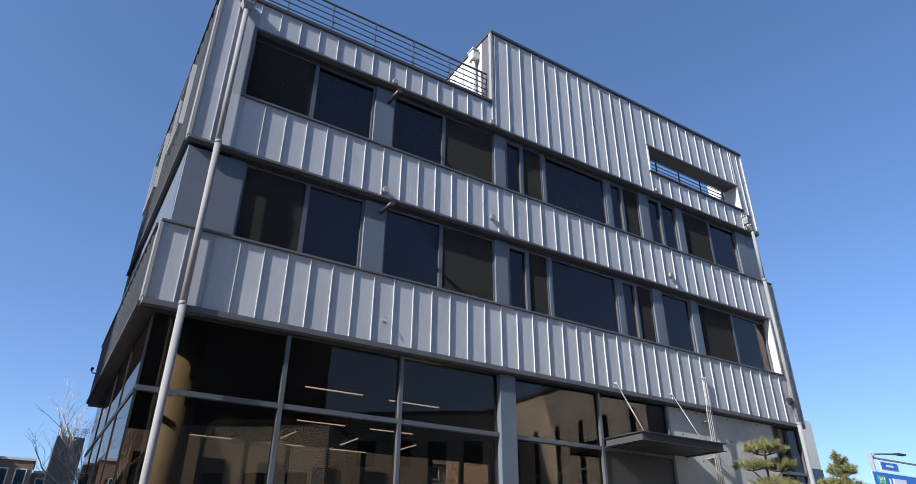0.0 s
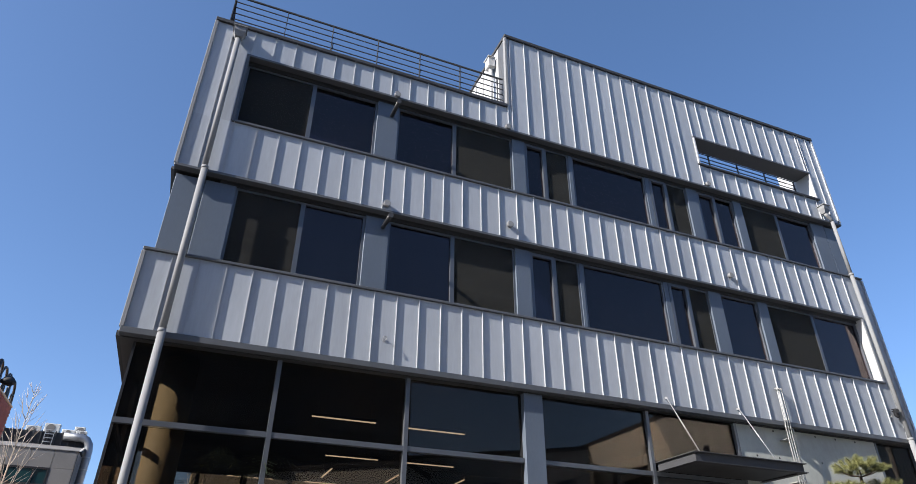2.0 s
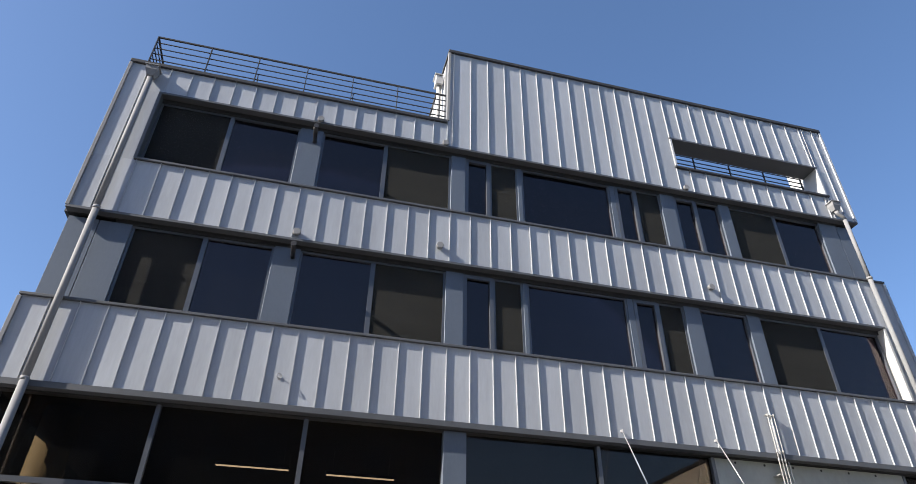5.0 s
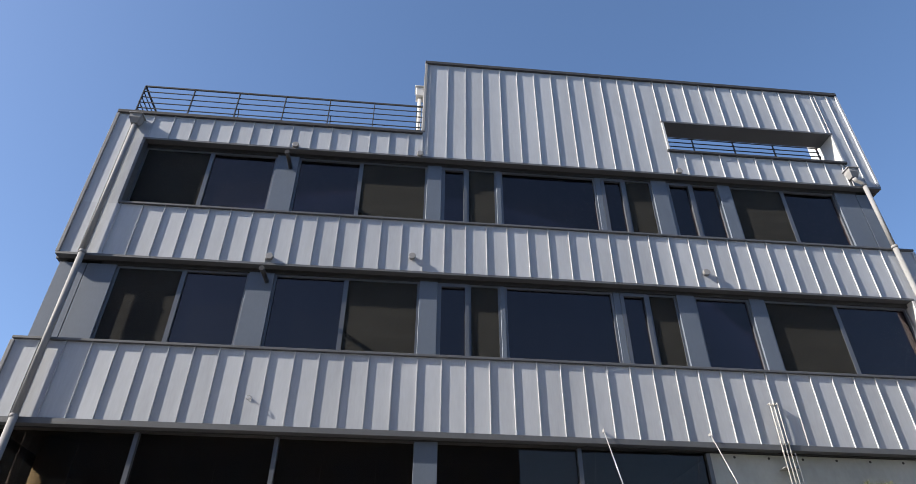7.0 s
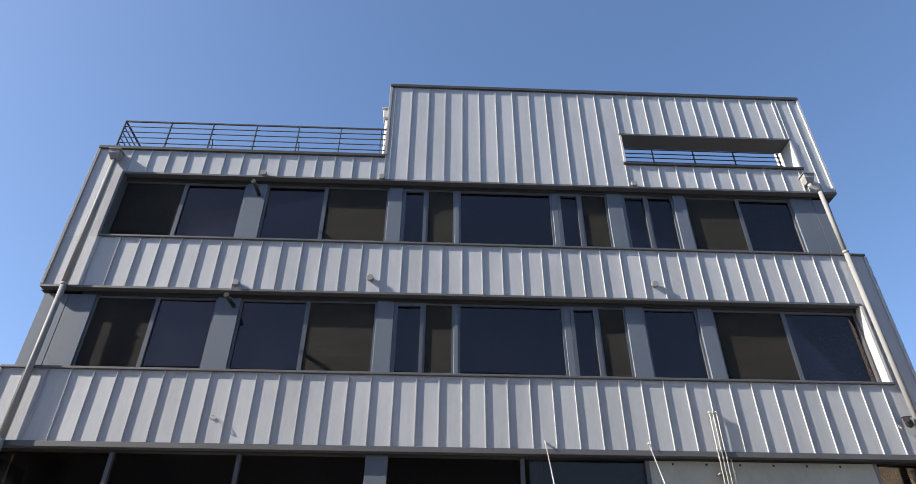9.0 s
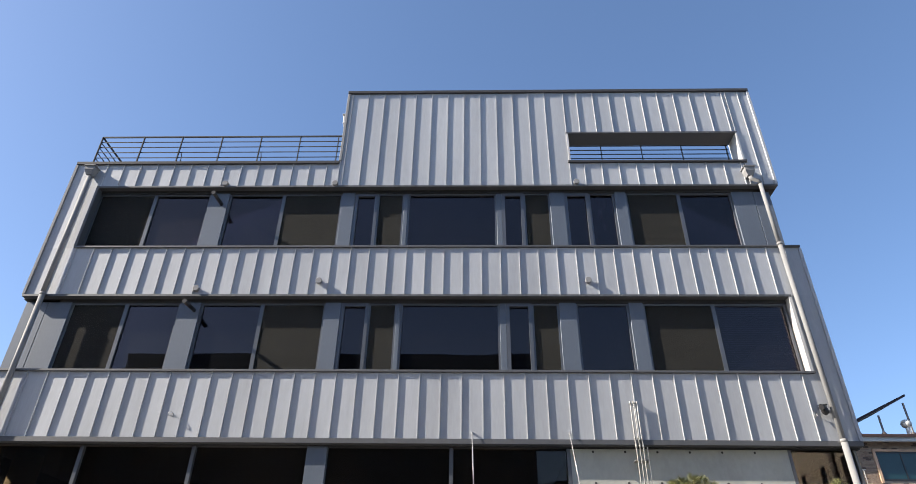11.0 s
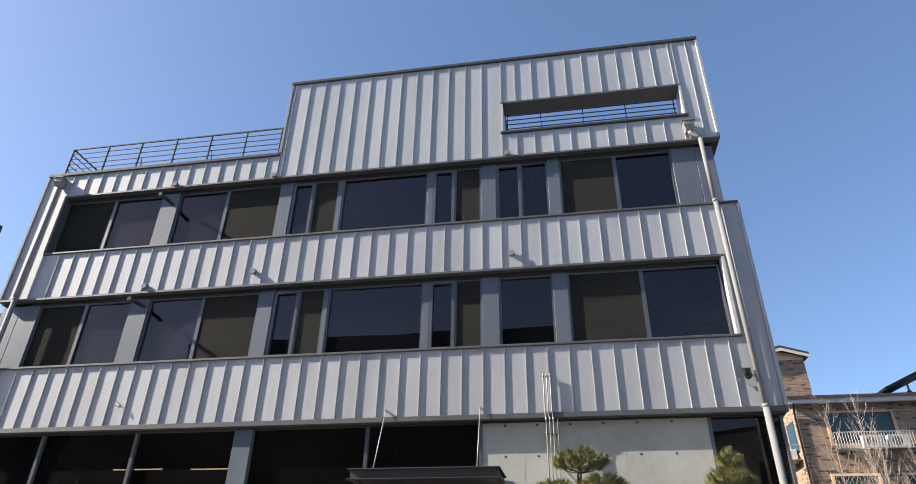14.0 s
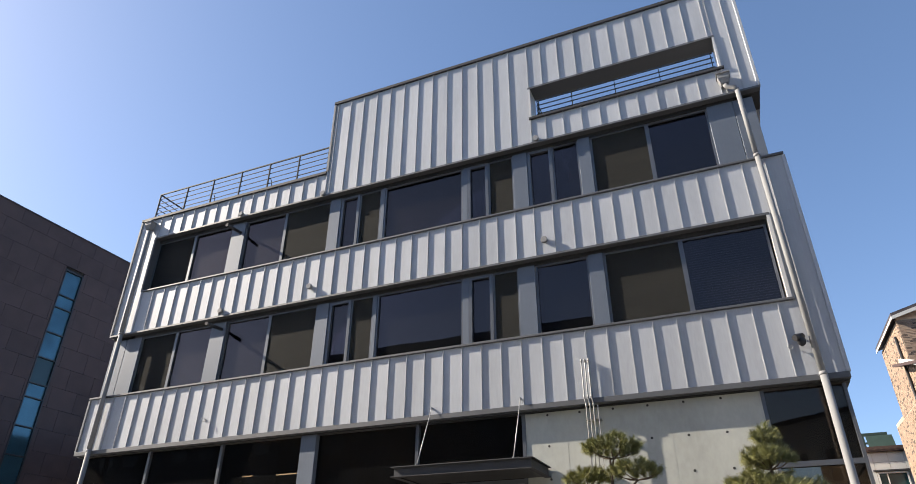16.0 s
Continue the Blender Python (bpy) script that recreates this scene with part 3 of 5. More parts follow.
def palm(at, height, seed):
    """A slim indoor palm in a pot: a cane and arching fronds of many leaflets."""
    rng = random.Random(seed)
    e = empty("indoor_palm", at, "tall indoor palm with thin arching fronds behind the glass", "plant")
    part("pot", tube(bmesh.new(), [(0, 0, 0), (0, 0, 0.42), (0, 0, 0.45)], [0.20, 0.27, 0.24], 20), INSIDE_DARK, e, "dark round plant pot")
    part("cane", tube(bmesh.new(), [(0, 0, 0.4), (0.03, 0.02, height * 0.5), (-0.02, 0, height)], [0.035, 0.028, 0.02], 8), PALM, e)
    for k in range(13):
        a = k * 2.4 + rng.uniform(-0.3, 0.3)
        ln, rise = rng.uniform(0.75, 1.15), rng.uniform(0.15, 0.6)
        out = Vector((math.cos(a), math.sin(a), 0))
        side = Vector((-out.y, out.x, 0))
        verts, faces = [], []
        mid = [Vector((0, 0, height - 0.1)) + out * ln * t + Vector((0, 0, rise * math.sin(t * 2.6) - 0.25 * t * t)) for t in [i / 14 for i in range(15)]]
        for i in range(1, 15):
            w = 0.34 * math.sin(min(1, i / 14 + 0.12) * math.pi * 0.92) + 0.04
            for sgn in (-1, 1):
                tip = mid[i] + side * sgn * w + out * 0.10 - Vector((0, 0, 0.12 * w / 0.3))
                n0 = len(verts)
                verts += [mid[i] - out * 0.012, mid[i] + out * 0.012, tip]
                faces.append((n0, n0 + 1, n0 + 2))
            n0 = len(verts)
            verts += [mid[i - 1] - side * 0.006, mid[i - 1] + side * 0.006, mid[i] + side * 0.005, mid[i] - side * 0.005]
            faces.append((n0, n0 + 1, n0 + 2, n0 + 3))
        me = bpy.data.meshes.new("frond")
        me.from_pydata(verts, [], faces)
        me.materials.append(PALM)
        ob = new("frond", me)
        ob.parent = e


PALM = mat("palm_leaf", (0.09, 0.12, 0.04), 0.5, 0, 0.3, 4)
palm((3.15, 11.55, G0 + 0.03), 3.35, 21)


def linear_light(x0, x1, y, z, turn=0.0):
    e = empty("linear_light", (x0, y, z), "thin warm linear pendant lamp hung from the ceiling", "ceiling lamp", "linear lamps")
    part("diffuser", boxes((0, x1 - x0, -0.014, 0.014, 0, 0.02)), GLOW, e, "glowing warm strip")
    part("housing", boxes((-0.01, x1 - x0 + 0.01, -0.02, 0.02, 0.02, 0.07)), BLACK, e)
    e.rotation_euler = (0, 0, turn)
    for x in (0.1, x1 - x0 - 0.1):
        part("hanger", tube(bmesh.new(), [(x, 0, 0.07), (x, 0, B1 - 0.096 - z)], 0.004, 5), STEEL, e)


for x0, x1, y, z in ((4.2, 5.4, 12.0, 4.64), (6.05, 7.25, 12.1, 4.64), (5.09, 6.29, 14.9, 4.6), (6.95, 8.15, 14.9, 4.6), (3.25, 4.4, 17.9, 4.54), (5.2, 6.35, 17.9, 4.54), (7.1, 8.25, 17.9, 4.54)):
    linear_light(x0, x1, y, z)
for x, y in ((5.54, 16.25), (7.25, 16.25), (9.0, 16.25)):
    linear_light(x, x + 1.2, y, 4.6, radians(90))

# ---- terrace rails ----
rail = empty("terrace_railing", (0, 0, PL), "dark grey steel railing with horizontal bars on the roof terrace", "railing")
RZ, RY = 13.13 - PL, 10.66
for k in range(6):
    z = 0.16 + k * (RZ - 0.16) / 5
    r = 0.009 if k < 5 else 0.017
    part("bar", boxes((1.24, STEP - 0.02, RY - r, RY + r, z - r, z + r)), RAIL, rail)
    part("side_bar", boxes((1.24 - r, 1.24 + r, RY + 0.02, RY + 6, z - r, z + r)), RAIL, rail)
for x in (1.24, 2.36, 3.38, 4.44, 5.47, 6.50, 7.50):
    part("post", boxes((x - 0.008, x + 0.008, RY - 0.025, RY + 0.025, 0.036, RZ)), RAIL, rail)
for x in (3.42, 5.51):
    part("brace", tube(bmesh.new(), [(x, RY + 0.03, 0.55), (x, RY + 0.12, 0.45), (x, RY + 0.12, 0.05)], 0.012, 6), RAIL, rail)
rail2 = empty("slot_railing", (0, 0, SZ0), "dark grey steel railing behind the slot opening", "railing")
for z in (0.36, 0.50, 0.64, 0.78, 0.92):
    part("bar", boxes((SX0 + 0.05, SX1 - 0.05, 10.965, 10.985, z - 0.009, z + 0.009)), RAIL, rail2)
    part("side_bar", boxes((SX0 + 0.04, SX0 + 0.06, 10.985, 14, z - 0.011, z + 0.011)), RAIL, rail2)
for x in (SX0 + 0.10, 14.35, 15.40, 16.44, 17.60):
    part("post", boxes((x - 0.008, x + 0.008, 10.955, 10.995, -0.27, 0.93)), RAIL, rail2)


# ---- downpipes ----
def hopper(x, z, parent):
    bm = bmesh.new()
    lower = [bm.verts.new((x + a * 0.07, F - 0.12 + b * 0.06, z - 0.13)) for a, b in ((-1, -1), (1, -1), (1, 1), (-1, 1))]
    upper = [bm.verts.new((x + a * 0.115, F - 0.13 + b * 0.10, z)) for a, b in ((-1, -1), (1, -1), (1, 1), (-1, 1))]
    rim = [bm.verts.new((x + a * 0.115, F - 0.13 + b * 0.10, z + 0.10)) for a, b in ((-1, -1), (1, -1), (1, 1), (-1, 1))]
    for r, s in ((lower, upper), (upper, rim)):
        for k in range(4):
            bm.faces.new((r[k], r[(k + 1) % 4], s[(k + 1) % 4], s[k]))
    bm.faces.new(lower[::-1])
    bm.faces.new(rim)
    box(bm, x - 0.14, x + 0.14, F - 0.255, F - 0.0, z + 0.10, z + 0.122)
    return part("hopper", bm, PIPE, parent, "folded metal rainwater hopper")


pipe = empty("downpipe", (0, 0, 0), "round grey metal downpipe with a square rainwater hopper", "downpipe", "downpipes")
hopper(1.50, 11.77, pipe)
part("pipe", tube(bmesh.new(), [(1.50, F - 0.11, 11.66), (1.50, F - 0.11, B2 - 0.02)], 0.053, 16), PIPE, pipe)
part("pipe", tube(bmesh.new(), [(1.51, F - 0.11, B2 + 0.03), (1.51, F - 0.11, B1 - 0.02)], 0.057, 16), PIPE, pipe)
part("pipe", tube(bmesh.new(), [(1.515, F - 0.11, B1 + 0.02), (1.515, F - 0.11, G0)], 0.061, 16), PIPE, pipe)
for z in (B2 + 0.01, B1 + 0.02):
    part("collar", tube(bmesh.new(), [(1.51, F - 0.11, z - 0.03), (1.51, F - 0.11, z + 0.03)], 0.063, 16), PIPE, pipe)
    part("clip", boxes((1.49, 1.53, F - 0.06, F + 0.0, z - 0.015, z + 0.015)), PIPE, pipe)
pipe = empty("downpipe", (0, 0, 0), "round grey metal downpipe with a square rainwater hopper", "downpipe", "downpipes")
hopper(17.68, 11.66, pipe)
part("elbow", tube(bmesh.new(), [(17.68, F - 0.13, 11.52), (17.70, F - 0.13, 11.46), (17.85, F - 0.12, 11.40), (17.88, F - 0.11, 11.32)], 0.05, 14), PIPE, pipe)
part("pipe", tube(bmesh.new(), [(17.88, F - 0.11, 11.36), (17.90, F - 0.11, B2T)], 0.048, 16), PIPE, pipe)
part("pipe", tube(bmesh.new(), [(17.91, F - 0.11, B2T + 0.03), (17.98, F - 0.11, B1)], 0.052, 16), PIPE, pipe)
part("pipe", tube(bmesh.new(), [(17.985, F - 0.11, B1 + 0.03), (18.0, F - 0.11, G0)], 0.061, 16), PIPE, pipe)
for z in (B2T, B1 + 0.02):
    part("collar", tube(bmesh.new(), [(17.91 if z > 8 else 17.985, F - 0.11, z - 0.03), (17.91 if z > 8 else 17.985, F - 0.11, z + 0.03)], 0.063, 16), PIPE, pipe)
    part("clip", boxes((17.90, 17.94, F - 0.06, F + 0.0, z - 0.015, z + 0.015)), PIPE, pipe)
pipe = empty("downpipe", (0, 0, 0), "pale rainwater hopper and downpipe on the terrace return wall", "downpipe", "downpipes")
part("hopper", boxes((STEP - 0.22, STEP - 0.032, 11.0, 11.24, 13.9, 14.2), (STEP - 0.25, STEP - 0.032, 10.97, 11.27, 14.2, 14.24)), WHITE, pipe, bevel=0.01)
part("pipe", tube(bmesh.new(), [(STEP - 0.12, 11.12, 13.92), (STEP - 0.12, 11.12, PL - 0.2)], 0.05, 12), WHITE, pipe)


# ---- small fixtures on the facade ----
def cowl(x, z):
    e = empty("wall_vent", (x, F - 0.012, z), "small round metal vent cowl on the zinc wall", "vent", "vent cowls")
    part("cap", tube(bmesh.new(), [(0, -0.092, 0), (0, -0.086, 0), (0, -0.03, 0)], [0.062, 0.07, 0.07], 20), PIPE, e)
    part("neck", tube(bmesh.new(), [(0, -0.03, 0), (0, 0.0, 0)], 0.055, 16), PIPE, e)


for x, z in ((4.93, 11.415), (7.635, 11.41), (13.51, 11.43), (4.88, 8.505), (7.585, 8.695), (13.535, 8.71)):
    cowl(x, z)
for z in (10.92, 8.06):
    e = empty("exhaust_pipe", (4.88, 10.60, z), "short black pipe sticking out beside the window", "pipe", "black exhaust pipes")
    part("tube", tube(bmesh.new(), [(0, 0.12, 0.0), (0, -0.52, -0.05)], 0.044, 16), BLACK, e)
    part("rim", tube(bmesh.new(), [(0, -0.515, -0.05), (0, -0.545, -0.052)], 0.05, 16), RAIL, e, "grey end ring")
for x, z in ((5.03, 5.70), (17.62, 5.75)):
    e = empty("wall_bracket", (x, F - 0.012, z), "small ring-shaped metal bracket on the zinc wall", "bracket", "ring brackets")
    part("plate", tube(bmesh.new(), [(0, -0.012, 0), (0, 0, 0)], 0.035, 14), STEEL, e)
    ring = [(0.04 * math.cos(a), -0.05 - 0.045 * (1 - math.cos(a)) * 0.5, 0.04 * math.sin(a)) for a in [i * math.pi / 8 for i in range(17)]]
    part("ring", tube(bmesh.new(), ring, 0.007, 6, False), STEEL, e)
    part("stem", tube(bmesh.new(), [(0.03, -0.012, 0), (0.038, -0.055, 0)], 0.008, 6), STEEL, e)
e = empty("security_camera", (17.80, F - 0.012, 5.90), "small black security camera beside the downpipe", "security camera")
part("mount", tube(bmesh.new(), [(0, 0, 0), (0, -0.05, 0), (0, -0.09, -0.02)], 0.018, 8), BLACK, e)
part("housing", tube(bmesh.new(), [(-0.10, -0.19, -0.05), (-0.02, -0.11, -0.01), (0.05, -0.05, 0.02)], [0.05, 0.055, 0.04], 14), BLACK, e)
part("dome", tube(bmesh.new(), [(0.0, -0.10, -0.04), (0.0, -0.10, -0.09), (0.0, -0.10, -0.14), (0.0, -0.10, -0.17)], [0.065, 0.07, 0.055, 0.02], 16), BLACK, e, "dark camera dome")
part("hood", boxes((-0.09, 0.05, -0.16, -0.05, 0.02, 0.03)), BLACK, e)
e = empty("security_camera", (XL - 0.03, 18.0, 5.78), "small black security camera on the side wall", "security camera")
part("mount", tube(bmesh.new(), [(0.02, 0, 0), (-0.10, 0, 0), (-0.12, 0, 0.06)], 0.016, 8), BLACK, e)
part("housing", tube(bmesh.new(), [(-0.12, -0.09, 0.09), (-0.12, 0.04, 0.09)], 0.034, 12), BLACK, e)

e = empty("conduit", (0, 0, 0), "three thin pale conduits clipped to the wall", "conduit")
for i in range(3):
    x = 14.08 + i * 0.066
    part("pipe", tube(bmesh.new(), [(x, F - 0.02, 5.98), (x, F - 0.07, 5.98), (x, F - 0.085, 5.95), (x, F - 0.085, B1 + 0.02), (x + 0.015, F - 0.06, B1 - 0.08), (x + 0.015, F - 0.06, G0 + 0.2)], 0.0125, 8), CONDUIT, e)
    for z in (5.96, B1 + 0.06, B1 - 0.09):
        part("coupling", tube(bmesh.new(), [(x + (0 if z > B1 else 0.015), F - (0.085 if z > B1 else 0.06), z - 0.03), (x + (0 if z > B1 else 0.015), F - (0.085 if z > B1 else 0.06), z + 0.03)], 0.018, 8), CONDUIT, e)
part("pipe", tube(bmesh.new(), [(14.30, F - 0.05, B1 - 0.10), (14.30, F - 0.05, G0 + 0.2)], 0.010, 8), CONDUIT, e)
for z in (4.88, 4.0):
    part("clamp", boxes((14.05, 14.33, F - 0.05, 10.64, z - 0.008, z + 0.008)), CONDUIT, e)

# ---- entrance canopy ----
can = empty("entrance_canopy", (0, 0, 3.95), "dark grey steel entrance canopy hung on two rods", "canopy")
CX0, CX1, CY = 10.62, 13.31, 9.51
part("deck", boxes((CX0 + 0.06, CX1 - 0.06, CY + 0.06, 10.64, 0.10, 0.15)), COVER, can)
part("top_flange", boxes((CX0, CX1, CY, CY + 0.12, 0.165, 0.18), (CX0, CX0 + 0.12, CY + 0.12, 10.62, 0.165, 0.18), (CX1 - 0.12, CX1, CY + 0.12, 10.62, 0.165, 0.18)), RAIL, can)
part("web", boxes((CX0 + 0.05, CX1 - 0.05, CY + 0.05, CY + 0.062, 0.012, 0.165), (CX0 + 0.05, CX0 + 0.062, CY + 0.062, 10.62, 0.012, 0.165), (CX1 - 0.062, CX1 - 0.05, CY + 0.062, 10.62, 0.012, 0.165)), RAIL, can)
part("bottom_flange", boxes((CX0, CX1, CY, CY + 0.12, 0, 0.012), (CX0, CX0 + 0.12, CY + 0.12, 10.62, 0, 0.012), (CX1 - 0.12, CX1, CY + 0.12, 10.62, 0, 0.012)), RAIL, can)
part("underside", boxes((CX0 + 0.12, CX1 - 0.12, CY + 0.12, 10.62, 0.02, 0.03)), SOFFIT, can)
for x in (10.98, 12.85):
    part("hanger_rod", tube(bmesh.new(), [(x, F - 0.07, 1.43), (x + 0.03, CY + 0.26, 0.18)], 0.009, 8), STEEL, can)
    part("bracket", boxes((x - 0.005, x + 0.005, F - 0.10, F - 0.01, 1.41, 1.45)), STEEL, can)
    part("shoe", boxes((x + 0.02, x + 0.04, CY + 0.22, CY + 0.30, 0.18, 0.24)), STEEL, can)


# ---- trees ----
def pine(name_at, tiers, seed, label):
    rng = random.Random(seed)
    x, y, z = name_at
    e = empty("pine_tree", (x, y, z), label, "pine tree", "clipped pines")
    top = max(t[2] for t in tiers)
    trunk = [(0, 0, 0), (0.06, 0.02, 0.5), (-0.05, 0.04, 1.1), (0.05, -0.02, 1.8), (-0.02, 0.0, 2.6), (0.0, 0, top - 0.1)]
    part("trunk", tube(bmesh.new(), trunk, [0.10, 0.085, 0.075, 0.06, 0.045, 0.015], 10), BARK, e)
    verts, faces = [], []
    limbs = bmesh.new()
    for cx, cy, cz, rx, rz, n in tiers:
        base = Vector((0, 0, max(0.4, cz - 0.35)))
        c = Vector((cx, cy, cz))
        tube(limbs, [base, base.lerp(c, 0.5) + Vector((0, 0, -0.08)), c - Vector((0, 0, rz * 0.5))], [0.035, 0.025, 0.012], 6)
        for k in range(6):
            a = k * 1.05 + rng.random()
            tip = c + Vector((rx * 0.8 * math.cos(a), rx * 0.8 * math.sin(a), -0.02))
            tube(limbs, [c - Vector((0, 0, rz * 0.5)), c.lerp(tip, 0.6) - Vector((0, 0, rz * 0.3)), tip], [0.012, 0.009, 0.005], 5)
        for _ in range(n // 2):
            a, r = rng.random() * 2 * math.pi, math.sqrt(rng.random())
            h = math.sqrt(max(0, 1 - r * r))
            lump = rng.uniform(0.8, 1.18)
            p = c + Vector((rx * lump * r * math.cos(a), rx * lump * r * math.sin(a), rz * h * lump * rng.uniform(-0.3, 1.05)))
            out = Vector((math.cos(a) * r, math.sin(a) * r, 0.7)).normalized()
            for k in range(100):
                d = (out * 0.8 + Vector((rng.gauss(0, 1), rng.gauss(0, 1), rng.gauss(0, 1))).normalized()).normalized()
                ln, w = rng.uniform(0.07, 0.12), 0.0026
                s = d.orthogonal().normalized() * w
                q = p - out * 0.03 + out * 0.07 * (k / 100)
                i = len(verts)
                verts += [q - s, q + s, q + d * ln]
                faces.append((i, i + 1, i + 2))
    part("limbs", limbs, BARK, e)
    me = bpy.data.meshes.new("needles")
    me.from_pydata(verts, [], faces)
    me.materials.append(NEEDLE)
    ob = new("needles", me)
    ob.parent = e
    tagged(ob, "dense yellow-green needle tufts", kind="stuff")
    return e


pine((14.60, 9.45, 0.3), ((0.05, 0, 3.80, 0.42, 0.24, 300), (-0.42, 0.1, 3.40, 0.34, 0.18, 160), (0.40, -0.1, 3.42, 0.36, 0.18, 170), (-0.25, -0.2, 2.95, 0.50, 0.2, 200), (0.0, 0.1, 2.4, 0.60, 0.2, 180)), 3,
     "clipped cloud pine with tufted yellow-green needles")
pine((16.86, 8.95, 0.3), ((0.0, 0, 3.70, 0.14, 0.22, 90), (0.0, 0, 3.42, 0.30, 0.24, 220), (-0.14, 0.05, 3.10, 0.42, 0.22, 250), (0.16, -0.1, 2.95, 0.44, 0.22, 240), (0, 0, 2.55, 0.58, 0.22, 230), (0, 0, 2.1, 0.6, 0.2, 160)), 5,
     "clipped conical pine with tufted yellow-green needles")


def bare_tree(at, height, seed, label, spread=0.35, depth=5, radius=0.05):
    rng = random.Random(seed)
    e = empty("bare_tree", at, label, "tree", "leafless trees")
    bm = bmesh.new()

    def grow(p, d, ln, r, left):
        pts, rad = [p], [r]
        for i in range(3):
            d = (d + Vector((rng.uniform(-1, 1), rng.uniform(-1, 1), rng.uniform(-0.3, 0.8))) * (0.04 if left == depth else 0.15)).normalized()
            p = p + d * ln / 3
            pts.append(p)
            rad.append(r * (1 - 0.15 * (i + 1)))
        tube(bm, pts, rad, 6 if left > 2 else 4)
        if left:
            for _ in range(3 if left < 4 else 4):
                nd = (d + Vector((rng.uniform(-1, 1), rng.uniform(-1, 1), rng.uniform(-0.2, 0.7))) * spread * 2).normalized()
                grow(pts[rng.choice((1, 2, 3, 3))], nd, ln * rng.uniform(0.6, 0.85), r * 0.5, left - 1)

    grow(Vector((0, 0, 0)), Vector((0, 0, 1)), height * 0.36, radius, depth)
    part("branchwork", bm, PALEBARK, e)
    return e


bare_tree((2.5, 27.4, 0), 8.5, 13, "leafless tree with pale spreading branches", 0.5, 5, 0.16)


def sapling(at, height, seed, label, thin=1.0):
    """A tall straight leader with fine side twigs that curve upward."""
    rng = random.Random(seed)
    e = empty("bare_tree", at, label, "tree", "leafless trees")
    lead = [Vector((0.03 * math.sin(i * 1.7), 0.03 * math.cos(i * 1.3), height * i / 10)) for i in range(11)]
    part("trunk", tube(bmesh.new(), lead, [(0.07 - 0.0062 * i) * thin for i in range(11)], 8), PALEBARK, e)
    bm = bmesh.new()
    for k in range(26):
        z = height * (0.42 + 0.56 * k / 26)
        a = k * 2.4 + rng.uniform(-0.4, 0.4)
        ln = (height - z) * 0.36 + height * rng.uniform(0.025, 0.06)
        out = Vector((math.cos(a), math.sin(a), 0))
        p = Vector((0, 0, z))
        tube(bm, [p, p + out * ln * 0.2 + Vector((0, 0, ln * 0.2)), p + out * ln * 0.36 + Vector((0, 0, ln * 0.6)), p + out * ln * 0.5 + Vector((0, 0, ln))], [0.022 * thin, 0.017 * thin, 0.012 * thin, 0.005 * thin], 5)
        for _ in range(3):
            f = rng.uniform(0.2, 0.36)
            q = p + out * ln * f + Vector((0, 0, ln * (0.2 + (f - 0.2) * 2.5)))
            d = (out + Vector((rng.uniform(-1, 1), rng.uniform(-1, 1), 1.2))).normalized()
            tube(bm, [q, q + d * ln * 0.2, q + d * ln * 0.4 + Vector((0, 0, 0.05))], [0.010 * thin, 0.007 * thin, 0.004 * thin], 4)
    part("branchwork", bm, PALEBARK, e)
    return e


for x, y, h, seed in ((25.15, 27.3, 10.0, 41), (26.25, 27.1, 10.1, 42), (26.45, 27.5, 9.2, 43), (26.75, 27.3, 8.9, 44), (27.9, 27.2, 8.1, 45)):
    sapling((x, y, 0), h, seed, "slender leafless sapling with pale upright twigs", 0.36)
sapling((-5.25, 36.3, 0), 11.3, 31, "tall thin leafless sapling with upright twigs")

# ---- brick house beside the office ----
BROWN = mat("brown_coping", (0.06, 0.036, 0.028), 0.7, 0, 0.2, 3)
GREEN = mat("dark_green_paint", (0.022, 0.045, 0.035), 0.6, 0, 0.25, 3)
PLASTIC = mat("weathered_white_casing", (0.588, 0.588, 0.56), 0.5, 0, 0.12, 3)
ROOFTILE = mat("reddish_shingle", (0.055, 0.032, 0.028), 0.8, 0, 0.25, 3, (1, 1, 1), 0.01, 20)
house = empty("brick_house", (24.5, 29.0, 0), "three-storey tan brick house with a gabled stair tower", "house")
part("wall", boxes((0, 16, 0, 11, 0, 10.25)), MORTAR, house, "tan brick wall")
tower = part("stair_tower", boxes((0.0, 2.35, 4.0, 8.8, 10.25, 13.62)), MORTAR, house, "tan brick stair tower")
gable = bmesh.new()
g = [gable.verts.new(p) for p in ((-0.2, 3.7, 13.72), (1.25, 3.7, 14.14), (2.6, 3.7, 13.70), (-0.2, 9.0, 13.72), (1.25, 9.0, 14.14), (2.6, 9.0, 13.70))]
h = [gable.verts.new(v.co + Vector((0, 0, 0.2))) for v in g]
for a, b, c, d in ((0, 1, 4, 3), (1, 2, 5, 4)):
    gable.faces.new((g[a], g[d], g[c], g[b]))
    gable.faces.new((h[a], h[b], h[c], h[d]))
for a, b in ((0, 1), (1, 2), (2, 5), (5, 4), (4, 3), (3, 0)):
    gable.faces.new((g[a], g[b], h[b], h[a]))
part("gable_roof", gable, ROOF, house, "dark pitched roof")
gw = bmesh.new()
